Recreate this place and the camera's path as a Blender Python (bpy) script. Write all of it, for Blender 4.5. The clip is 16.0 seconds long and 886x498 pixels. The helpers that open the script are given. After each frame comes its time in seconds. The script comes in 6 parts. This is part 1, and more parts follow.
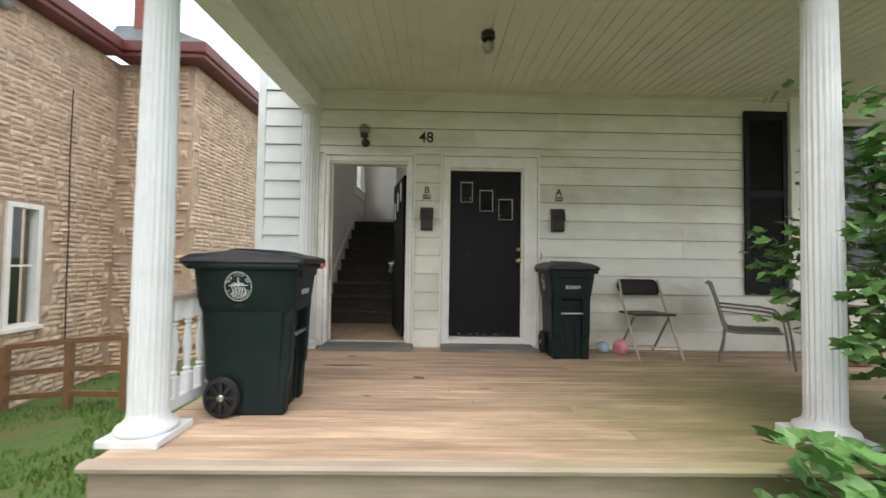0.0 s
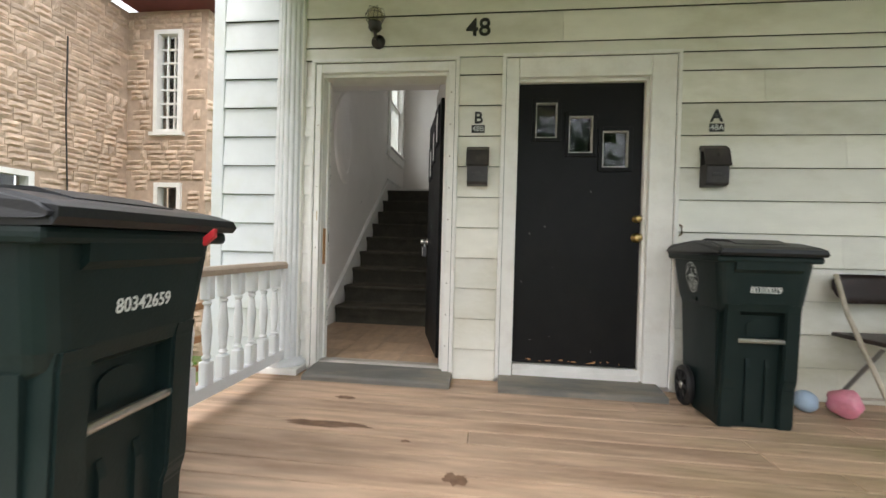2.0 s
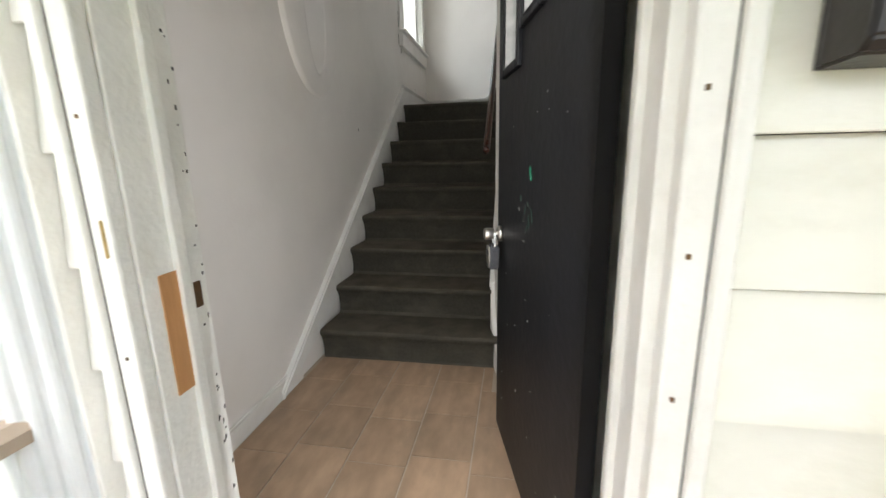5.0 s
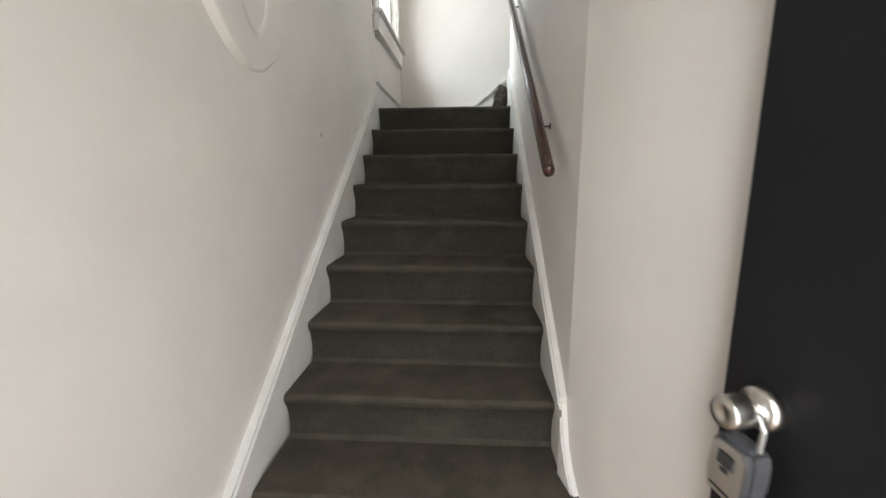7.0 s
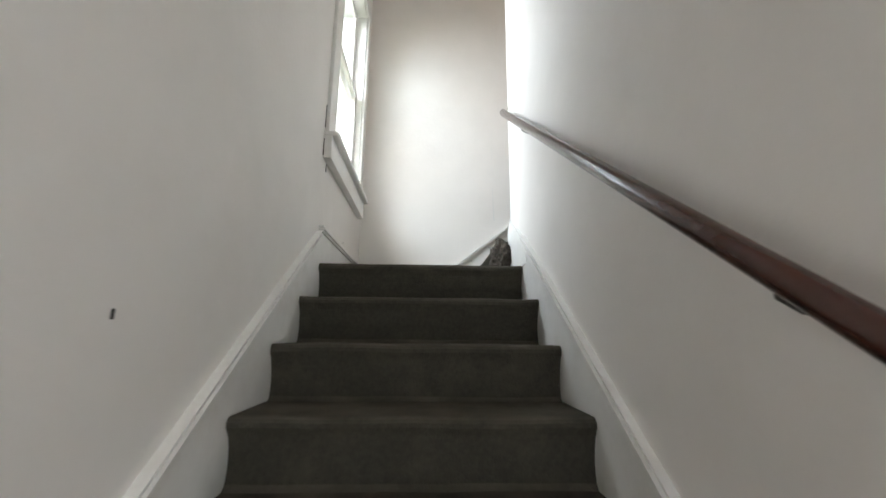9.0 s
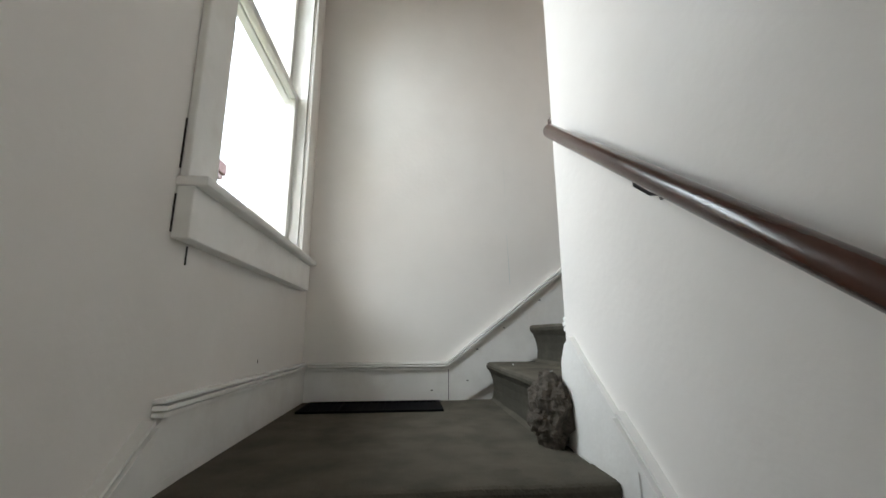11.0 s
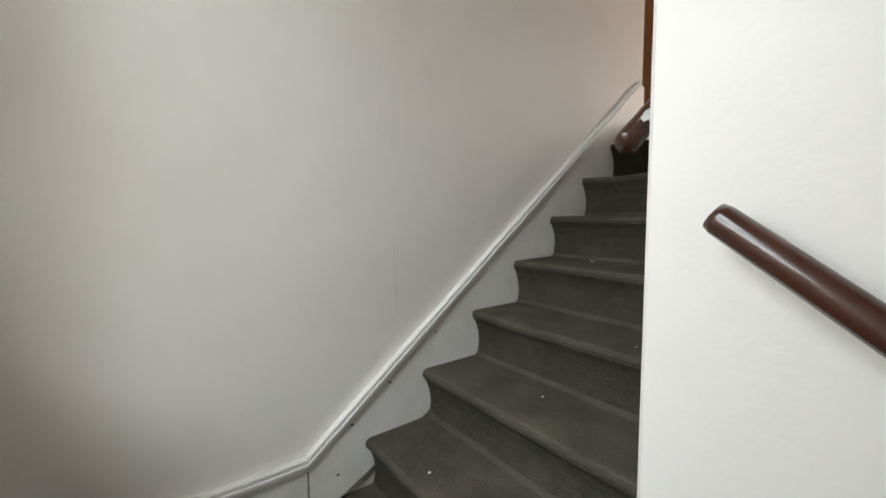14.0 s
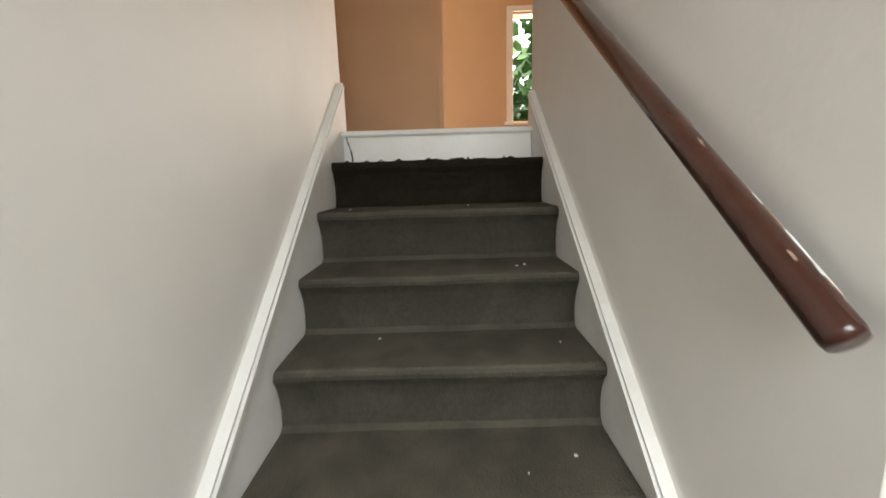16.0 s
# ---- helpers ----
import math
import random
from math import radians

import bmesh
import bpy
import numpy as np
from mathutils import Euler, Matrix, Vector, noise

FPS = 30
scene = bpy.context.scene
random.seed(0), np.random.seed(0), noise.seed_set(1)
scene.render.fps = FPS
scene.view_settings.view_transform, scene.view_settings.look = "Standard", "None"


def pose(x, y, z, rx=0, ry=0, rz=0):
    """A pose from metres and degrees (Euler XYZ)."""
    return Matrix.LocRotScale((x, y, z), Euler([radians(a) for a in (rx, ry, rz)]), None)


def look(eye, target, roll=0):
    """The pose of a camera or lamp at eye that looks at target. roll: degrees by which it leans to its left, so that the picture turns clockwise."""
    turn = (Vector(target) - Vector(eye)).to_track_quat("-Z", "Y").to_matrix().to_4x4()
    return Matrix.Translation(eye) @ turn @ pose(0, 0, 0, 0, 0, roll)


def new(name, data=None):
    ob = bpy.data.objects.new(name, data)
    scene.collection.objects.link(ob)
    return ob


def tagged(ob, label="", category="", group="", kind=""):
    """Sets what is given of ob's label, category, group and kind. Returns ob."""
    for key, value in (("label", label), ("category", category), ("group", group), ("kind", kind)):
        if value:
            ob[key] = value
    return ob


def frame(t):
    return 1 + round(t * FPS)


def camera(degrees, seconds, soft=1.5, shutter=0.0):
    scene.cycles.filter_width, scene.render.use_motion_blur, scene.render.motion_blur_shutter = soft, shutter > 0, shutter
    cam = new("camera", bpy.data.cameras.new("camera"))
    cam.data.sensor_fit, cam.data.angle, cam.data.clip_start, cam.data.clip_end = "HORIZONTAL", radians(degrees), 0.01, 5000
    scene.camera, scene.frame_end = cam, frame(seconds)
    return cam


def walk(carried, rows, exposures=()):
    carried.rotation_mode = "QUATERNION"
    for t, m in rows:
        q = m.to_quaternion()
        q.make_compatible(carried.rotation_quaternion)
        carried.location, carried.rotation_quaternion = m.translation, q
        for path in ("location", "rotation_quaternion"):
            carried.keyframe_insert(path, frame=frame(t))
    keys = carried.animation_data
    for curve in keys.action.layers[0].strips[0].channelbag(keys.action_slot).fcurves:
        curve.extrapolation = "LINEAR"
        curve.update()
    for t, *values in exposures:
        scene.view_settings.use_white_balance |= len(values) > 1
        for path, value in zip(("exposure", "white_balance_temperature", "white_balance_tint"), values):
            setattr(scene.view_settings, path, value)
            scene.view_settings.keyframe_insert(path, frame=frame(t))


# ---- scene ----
cam = camera(95.1, 16.0, shutter=0.3)
PATH = [
    (0, (0.455, -4.821, 0.995), (0.487, -2.823, 1.060), 0.8),
    (0.5, (0.535, -4.404, 0.956), (0.668, -2.409, 0.937), 1.5),
    (1, (0.519, -3.934, 0.938), (0.673, -1.942, 0.842), 0.2),
    (1.5, (0.551, -3.412, 0.910), (0.461, -1.415, 0.852), 1.9),
    (2, (0.427, -2.905, 0.951), (0.204, -0.918, 0.926), 1.5),
    (2.5, (0.300, -2.466, 1.080), (0.087, -0.478, 1.033), 0.8),
    (3, (0.245, -2.007, 1.159), (-0.022, -0.029, 1.023), -0.1),
    (3.5, (0.174, -1.677, 1.272), (-0.179, 0.277, 1.025), -0.7),
    (5.8, (-0.376, -0.193, 1.254), (-0.685, 1.715, 0.740), -1.3),
    (6, (-0.456, -0.102, 1.245), (-0.727, 1.808, 0.715), -1.2),
    (6.5, (-0.530, 0.193, 1.292), (-0.751, 2.115, 0.785), -1.5),
    (7, (-0.577, 0.411, 1.294), (-0.695, 2.375, 0.934), -0.2),
    (7.5, (-0.684, 0.735, 1.350), (-0.706, 2.726, 1.161), 0.7),
    (8, (-0.698, 1.023, 1.381), (-0.673, 3.023, 1.416), 0.1),
    (8.5, (-0.704, 1.374, 1.469), (-0.681, 3.358, 1.718), 0.5),
    (9, (-0.750, 1.753, 1.463), (-0.669, 3.705, 1.890), 0.6),
    (9.7, (-0.729, 2.237, 1.715), (-0.570, 4.119, 2.375), -0.5),
    (11.8, (-0.782, 3.127, 2.412), (-0.630, 5.099, 2.704), -0.2),
    (12, (-0.808, 3.192, 2.465), (-0.628, 5.163, 2.754), 0.3),
    (12.5, (-0.828, 3.351, 2.568), (-0.548, 5.324, 2.748), -0.0),
    (13, (-0.815, 3.517, 2.723), (-0.391, 5.471, 2.767), -0.5),
    (13.5, (-0.908, 3.699, 2.785), (-0.102, 5.529, 2.747), 0.0),
    (14, (-0.928, 3.865, 2.895), (0.249, 5.472, 2.715), -0.6),
    (14.5, (-0.889, 4.086, 2.983), (0.589, 5.387, 2.633), -2.4),
    (15, (-0.828, 4.279, 3.018), (0.900, 5.162, 2.534), -3.7),
    (15.4, (-0.780, 4.585, 3.106), (1.114, 4.984, 2.607), -2.3),
    (15.5, (-0.771, 4.625, 3.122), (1.149, 4.924, 2.649), -1.8),
    (16, (-0.597, 4.707, 3.203), (1.371, 4.723, 2.849), -1.7),
]
walk(cam, [(t, look(eye, target, roll)) for t, eye, target, roll in PATH],
     exposures=[(0, 0.72, 6450, 10), (0.5, 0.72, 6450, 10), (1.0, 0.9, 6500, 10), (1.5, 1.05, 6500, 10), (2.5, 1.1, 6450, 10), (3.7, 1.0, 6350, 10), (5.0, 2.0, 6350, 10), (6.0, 2.6, 6350, 10),
                (7.0, 2.7, 6350, 10), (8.0, 2.5, 6250, 10), (8.5, 2.7, 6150, 10), (9.5, 2.65, 6200, 10), (10.6, 2.15, 6300, 10), (12.0, 1.75, 6350, 10), (13.0, 1.55, 6300, 10),
                (14.0, 1.75, 6500, 10), (15.0, 1.8, 6650, 10), (15.4, 1.9, 6700, 10), (16.0, 2.2, 6750, 10)])

# ---- light: an overcast day, daylight through the real openings ----
world = bpy.data.worlds.new("overcast_sky")
scene.world = world
world.use_nodes = True
wn = world.node_tree
sky = wn.nodes.new("ShaderNodeTexSky")
sky.sky_type, sky.sun_disc = "NISHITA", False
sky.sun_elevation, sky.sun_rotation = radians(55), radians(200)
sky.air_density, sky.dust_density = 1.0, 6.0
wash = wn.nodes.new("ShaderNodeMixRGB")
wash.inputs[0].default_value = 0.72
wash.inputs[2].default_value = (9.0, 9.4, 9.9, 1)
wn.links.new(sky.outputs[0], wash.inputs[1])
wn.links.new(wash.outputs[0], wn.nodes["Background"].inputs[0])
wn.nodes["Background"].inputs[1].default_value = 0.15

sun = new("sun", bpy.data.lights.new("sun", "SUN"))
sun.data.energy, sun.data.angle, sun.data.color = 0.8, radians(25), (1, 0.97, 0.92)
sun.matrix_world = look((0, 0, 20), (-4, 7, 0))


def window_light(name, eye, target, width, height, watts, colour=(1, 1, 1)):
    lamp = new(name, bpy.data.lights.new(name, "AREA"))
    lamp.data.shape, lamp.data.size, lamp.data.size_y = "RECTANGLE", width, height
    lamp.data.energy, lamp.data.color = watts, colour
    lamp.matrix_world = look(eye, target)
    return lamp


window_light("hall_window_daylight", (3.66, 3.45, 4.25), (2, 4.0, 4.1), 0.9, 0.9, 8, (1, 0.92, 0.82))
window_light("stair_window_daylight", (-2.9, 4.50, 4.35), (-0.6, 4.50, 2.85), 2.3, 1.8, 47, (0.89, 0.97, 1))
window_light("doorway_daylight", (-0.38, 0.168, 1.15), (-0.42, 2.0, 1.05), 0.74, 1.9, 2.6, (0.98, 0.98, 0.97))

# ---- materials ----
MATS = {}


def nodes(m):
    return m.node_tree.nodes, m.node_tree.links


def paint(name, colour, rough=0.6, vary=0.12, scale=6.0, dirt=None, dirt_amount=0.3, dirt_scale=1.5, bump=0.15, bump_scale=60.0,
          metal=0.0, stretch=(1, 1, 1), per_piece=0.0, spec=0.5, coat=0.0):
    """A surface with fine grain, broad variation, stains of a second colour and relief, in object-independent metres."""
    m = bpy.data.materials.new(name)
    m.use_nodes = True
    n, l = nodes(m)
    b = n["Principled BSDF"]
    geo = n.new("ShaderNodeNewGeometry")
    mp = n.new("ShaderNodeMapping")
    mp.inputs["Scale"].default_value = stretch
    l.new(geo.outputs["Position"], mp.inputs[0])
    n1 = n.new("ShaderNodeTexNoise")
    n1.inputs["Scale"].default_value, n1.inputs["Detail"].default_value = scale, 6
    l.new(mp.outputs[0], n1.inputs[0])
    n2 = n.new("ShaderNodeTexNoise")
    n2.inputs["Scale"].default_value, n2.inputs["Detail"].default_value, n2.inputs["Roughness"].default_value = dirt_scale, 8, 0.65
    l.new(mp.outputs[0], n2.inputs[0])
    n3 = n.new("ShaderNodeTexNoise")
    n3.inputs["Scale"].default_value, n3.inputs["Detail"].default_value = bump_scale, 4
    l.new(mp.outputs[0], n3.inputs[0])
    r1 = n.new("ShaderNodeMapRange")
    r1.inputs[1].default_value, r1.inputs[2].default_value = 0.25, 0.75
    r1.inputs[3].default_value, r1.inputs[4].default_value = 1 - vary, 1 + vary
    l.new(n1.outputs[0], r1.inputs[0])
    base = n.new("ShaderNodeMixRGB")
    base.blend_type, base.inputs[0].default_value = "MULTIPLY", 1.0
    base.inputs[1].default_value = (*colour, 1)
    l.new(r1.outputs[0], base.inputs[2])
    last = base.outputs[0]
    if dirt:
        r2 = n.new("ShaderNodeMapRange")
        r2.inputs[1].default_value, r2.inputs[2].default_value = 0.48, 0.72
        r2.inputs[3].default_value, r2.inputs[4].default_value = 0.0, dirt_amount
        l.new(n2.outputs[0], r2.inputs[0])
        mx = n.new("ShaderNodeMixRGB")
        mx.inputs[2].default_value = (*dirt, 1)
        l.new(r2.outputs[0], mx.inputs[0])
        l.new(last, mx.inputs[1])
        last = mx.outputs[0]
    if per_piece:
        info = n.new("ShaderNodeObjectInfo")
        isl = n.new("ShaderNodeNewGeometry")
        add = n.new("ShaderNodeMath")
        add.operation = "ADD"
        l.new(info.outputs["Random"], add.inputs[0])
        l.new(isl.outputs["Random Per Island"], add.inputs[1])
        fr = n.new("ShaderNodeMath")
        fr.operation = "FRACT"
        l.new(add.outputs[0], fr.inputs[0])
        r3 = n.new("ShaderNodeMapRange")
        r3.inputs[3].default_value, r3.inputs[4].default_value = 1 - per_piece, 1 + per_piece
        l.new(fr.outputs[0], r3.inputs[0])
        mp2 = n.new("ShaderNodeMixRGB")
        mp2.blend_type, mp2.inputs[0].default_value = "MULTIPLY", 1.0
        l.new(last, mp2.inputs[1])
        l.new(r3.outputs[0], mp2.inputs[2])
        last = mp2.outputs[0]
    l.new(last, b.inputs["Base Color"])
    rr = n.new("ShaderNodeMapRange")
    rr.inputs[3].default_value, rr.inputs[4].default_value = max(0.02, rough - 0.08), min(1, rough + 0.08)
    l.new(n2.outputs[0], rr.inputs[0])
    l.new(rr.outputs[0], b.inputs["Roughness"])
    b.inputs["Metallic"].default_value = metal
    b.inputs["Specular IOR Level"].default_value = spec
    b.inputs["Coat Weight"].default_value = coat
    if bump:
        bp = n.new("ShaderNodeBump")
        bp.inputs["Strength"].default_value, bp.inputs["Distance"].default_value = bump, 0.01
        l.new(n3.outputs[0], bp.inputs["Height"])
        l.new(bp.outputs[0], b.inputs["Normal"])
    MATS[name] = m
    return m


WALL = paint("wall_plaster", (0.795, 0.76, 0.72), 0.55, 0.03, 3, (0.60, 0.56, 0.51), 0.22, 1.3, 0.10, 45)
TRIMW = paint("white_gloss_trim", (0.80, 0.785, 0.75), 0.4, 0.04, 8, (0.5, 0.45, 0.38), 0.25, 5, 0.12, 60)
OLDTRIM = paint("old_white_trim", (0.84, 0.83, 0.79), 0.5, 0.05, 8, (0.44, 0.38, 0.30), 0.18, 7, 0.25, 70)
COLUMN = paint("column_paint", (0.77, 0.79, 0.80), 0.45, 0.04, 5, (0.52, 0.52, 0.48), 0.35, 3, 0.12, 60)
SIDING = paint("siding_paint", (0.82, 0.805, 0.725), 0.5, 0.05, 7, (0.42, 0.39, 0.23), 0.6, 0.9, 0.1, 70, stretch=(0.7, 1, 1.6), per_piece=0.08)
# bluer tone for the boards left of the pilaster and the corner board
SIDEBLUE = paint("siding_blue_white", (0.70, 0.74, 0.76), 0.5, 0.04, 7, (0.52, 0.55, 0.40), 0.35, 2.0, 0.08, 70, per_piece=0.03)
CEIL = paint("porch_ceiling_paint", (0.70, 0.69, 0.60), 0.5, 0.05, 4, (0.45, 0.42, 0.30), 0.4, 1.2, 0.1, 60)
DECK = paint("deck_wood", (0.57, 0.405, 0.285), 0.62, 0.28, 9, (0.27, 0.165, 0.105), 0.8, 2.6, 0.7, 24, stretch=(0.26, 2.0, 1), per_piece=0.18)


def moss_and_shade_on(m, colour):
    """Green-grey moss from the deck's front corner, widened and darkened to paint in the shade there."""
    n, l = nodes(m)
    b = n["Principled BSDF"]
    old = b.inputs["Base Color"].links[0].from_socket
    geo = n.new("ShaderNodeNewGeometry")
    far = n.new("ShaderNodeVectorMath")
    far.operation = "DISTANCE"
    far.inputs[1].default_value = (3.0, -2.3, 0)
    l.new(geo.outputs["Position"], far.inputs[0])
    nz = n.new("ShaderNodeTexNoise")
    nz.inputs["Scale"].default_value, nz.inputs["Detail"].default_value = 3.2, 8
    mp = n.new("ShaderNodeMapping")
    mp.inputs["Scale"].default_value = (0.5, 1.6, 1)
    l.new(geo.outputs["Position"], mp.inputs[0])
    l.new(mp.outputs[0], nz.inputs[0])
    add = n.new("ShaderNodeMath")
    add.operation = "MULTIPLY_ADD"
    add.inputs[1].default_value = 2.6
    l.new(nz.outputs[0], add.inputs[0])
    neg = n.new("ShaderNodeMath")
    neg.operation, neg.inputs[1].default_value = "MULTIPLY", -1.0
    l.new(far.outputs["Value"], neg.inputs[0])
    l.new(neg.outputs[0], add.inputs[2])
    rg = n.new("ShaderNodeMapRange")
    rg.inputs[1].default_value, rg.inputs[2].default_value, rg.inputs[4].default_value = -1.0, 0.6, 0.85
    l.new(add.outputs[0], rg.inputs[0])
    mx = n.new("ShaderNodeMixRGB")
    mx.inputs[2].default_value = (*colour, 1)
    l.new(rg.outputs[0], mx.inputs[0])
    l.new(old, mx.inputs[1])
    l.new(mx.outputs[0], b.inputs["Base Color"])


# moss colour, darkened to carry the shade on the deck's right side too
moss_and_shade_on(DECK, (0.17, 0.165, 0.06))
FASCIA = paint("fascia_wood", (0.36, 0.29, 0.22), 0.7, 0.2, 8, (0.18, 0.14, 0.10), 0.55, 3, 0.4, 26, stretch=(0.2, 1, 1.6))
NOSING = paint("worn_nosing", (0.42, 0.34, 0.265), 0.65, 0.15, 9, (0.27, 0.22, 0.16), 0.5, 1.6, 0.3, 30, stretch=(0.25, 1, 1))
moss_and_shade_on(NOSING, (0.30, 0.30, 0.12))
moss_and_shade_on(FASCIA, (0.10, 0.11, 0.03))
GREYSILL = paint("grey_floor_paint", (0.17, 0.165, 0.15), 0.65, 0.2, 9, (0.34, 0.28, 0.21), 0.75, 6, 0.3, 50, stretch=(0.35, 1.5, 1))
THRESH = paint("worn_threshold", (0.50, 0.47, 0.43), 0.55, 0.2, 14, (0.07, 0.06, 0.05), 0.9, 8, 0.3, 50, stretch=(0.3, 2, 1))
BLACK = paint("black_door_paint", (0.0058, 0.0058, 0.0068), 0.45, 0.2, 5, (0.013, 0.012, 0.011), 0.5, 3, 0.12, 30, spec=0.22)
METALBLK = paint("black_metal", (0.025, 0.021, 0.02), 0.4, 0.15, 10, (0.07, 0.06, 0.05), 0.4, 14, 0.1, 80)
BRASS = paint("worn_brass", (0.55, 0.40, 0.17), 0.32, 0.15, 20, (0.2, 0.14, 0.07), 0.5, 25, 0.05, 60, metal=1)
RUBBER = paint("dark_rubber", (0.045, 0.045, 0.05), 0.6, 0.15, 20, bump=0.1)
NICKEL = paint("satin_nickel", (0.60, 0.57, 0.53), 0.28, 0.08, 20, metal=1, bump=0.03)
STEEL = paint("galvanised_steel", (0.62, 0.62, 0.61), 0.3, 0.1, 15, metal=1, bump=0.05)
TAN = paint("tan_enamel_tube", (0.46, 0.40, 0.31), 0.45, 0.1, 15, (0.22, 0.17, 0.12), 0.4, 20, 0.05)
GREYTUBE = paint("grey_powder_coat", (0.20, 0.195, 0.18), 0.5, 0.1, 15, bump=0.05)
BROWN = paint("brown_plastic", (0.045, 0.028, 0.024), 0.45, 0.12, 12, bump=0.15, bump_scale=120)
SLING = paint("grey_sling_mesh", (0.24, 0.235, 0.22), 0.75, 0.15, 30, bump=0.3, bump_scale=150)
BIN = paint("green_bin_plastic", (0.008, 0.017, 0.0165), 0.45, 0.12, 6, (0.02, 0.032, 0.030), 0.45, 5, 0.1, 120, spec=0.25)
BINLID = paint("bin_lid_plastic", (0.012, 0.013, 0.015), 0.38, 0.12, 8, (0.03, 0.03, 0.034), 0.4, 5, 0.08, 120, spec=0.4)
TYRE = paint("black_tyre", (0.009, 0.009, 0.010), 0.6, 0.15, 20, bump=0.2)
DECAL = paint("white_stamp", (0.66, 0.68, 0.66), 0.55, 0.1, 40, bump=0)
BLACKMARK = paint("black_lettering", (0.02, 0.02, 0.02), 0.5, 0.1, 20, bump=0)
RED = paint("red_plastic", (0.50, 0.02, 0.03), 0.45, 0.1, 20, bump=0.05)
CARPET = paint("dark_carpet", (0.054, 0.0495, 0.039), 0.95, 0.16, 60, (0.10, 0.088, 0.068), 0.55, 5.0, 0.6, 150, spec=0.1)
DARKCARPET = paint("unworn_brown_carpet", (0.022, 0.017, 0.012), 0.95, 0.2, 60, (0.04, 0.032, 0.024), 0.5, 9.0, 0.9, 260, spec=0.08)


def trodden(m, colour, amount):
    """Dust and wear on the faces that are walked on, in broken patches."""
    n, l = nodes(m)
    b = n["Principled BSDF"]
    old = b.inputs["Base Color"].links[0].from_socket
    geo = n.new("ShaderNodeNewGeometry")
    sep = n.new("ShaderNodeSeparateXYZ")
    l.new(geo.outputs["True Normal"], sep.inputs[0])
    up = n.new("ShaderNodeMapRange")
    up.inputs[1].default_value, up.inputs[2].default_value = 0.25, 0.85
    l.new(sep.outputs[2], up.inputs[0])
    nz = n.new("ShaderNodeTexNoise")
    nz.inputs["Scale"].default_value, nz.inputs["Detail"].default_value = 7.0, 6
    l.new(geo.outputs["Position"], nz.inputs[0])
    rg = n.new("ShaderNodeMapRange")
    rg.inputs[1].default_value, rg.inputs[2].default_value, rg.inputs[3].default_value, rg.inputs[4].default_value = 0.35, 0.65, 0.35 * amount, amount
    l.new(nz.outputs[0], rg.inputs[0])
    mul = n.new("ShaderNodeMath")
    mul.operation = "MULTIPLY"
    l.new(up.outputs[0], mul.inputs[0])
    l.new(rg.outputs[0], mul.inputs[1])
    mx = n.new("ShaderNodeMixRGB")
    mx.inputs[2].default_value = (*colour, 1)
    l.new(mul.outputs[0], mx.inputs[0])
    l.new(old, mx.inputs[1])
    l.new(mx.outputs[0], b.inputs["Base Color"])


trodden(CARPET, (0.145, 0.125, 0.097), 0.6)
TILE = paint("floor_tile", (0.40, 0.275, 0.18), 0.42, 0.2, 9, (0.25, 0.19, 0.135), 0.65, 5, 0.12, 30, stretch=(1.6, 0.7, 1), per_piece=0.13)
GROUT = paint("tile_grout", (0.46, 0.39, 0.31), 0.8, 0.1, 20)
RAILWOOD = paint("dark_stained_rail", (0.050, 0.017, 0.011), 0.24, 0.3, 8, (0.11, 0.048, 0.028), 0.35, 4, 0.1, 50, stretch=(1, 0.4, 1), coat=0.3)
PEACH = paint("peach_wall", (0.62, 0.41, 0.25), 0.6, 0.04, 4, bump=0.08)
STONE = paint("rock_face_stone", (0.57, 0.43, 0.325), 0.85, 0.2, 14, (0.32, 0.23, 0.165), 0.5, 2.2, 0.7, 40, per_piece=0.17)
MORTAR = paint("stone_mortar", (0.46, 0.345, 0.26), 0.9, 0.15, 9, bump=0.5, bump_scale=50)
EAVE = paint("dark_red_eave", (0.13, 0.032, 0.03), 0.5, 0.12, 8, bump=0.1)
SLATE = paint("grey_slate", (0.26, 0.29, 0.30), 0.6, 0.15, 10, (0.17, 0.19, 0.2), 0.5, 3, 0.3, 30)
CHIMNEY = paint("red_brick", (0.22, 0.07, 0.05), 0.8, 0.2, 15, bump=0.4)
GRASS = paint("grass_ground", (0.075, 0.13, 0.028), 0.9, 0.3, 14, (0.20, 0.105, 0.055), 0.55, 0.8, 0.8, 30)
BLADE = paint("grass_blades", (0.085, 0.19, 0.025), 0.6, 0.3, 4, (0.16, 0.2, 0.05), 0.5, 2, 0, per_piece=0.25)
DIRT = paint("red_clay", (0.36, 0.17, 0.085), 0.95, 0.2, 10, (0.2, 0.1, 0.05), 0.5, 4, 0.7, 30)
ROAD = paint("road_surface", (0.10, 0.10, 0.098), 0.9, 0.15, 20, bump=0.3)
FENCE = paint("weathered_timber", (0.21, 0.115, 0.055), 0.75, 0.2, 10, (0.1, 0.06, 0.035), 0.5, 5, 0.3, 40)
BARK = paint("tree_bark", (0.10, 0.075, 0.055), 0.9, 0.25, 10, bump=0.8, bump_scale=20)
BALLB = paint("pale_blue_ball", (0.40, 0.52, 0.66), 0.5, 0.1, 20, bump=0.1)
BALLP = paint("pink_ball", (0.72, 0.25, 0.33), 0.55, 0.12, 25, (0.8, 0.5, 0.55), 0.4, 18, 0.4, 60)
TABLEW = paint("red_brown_table", (0.17, 0.055, 0.025), 0.35, 0.2, 8, bump=0.1, stretch=(0.3, 1, 1))
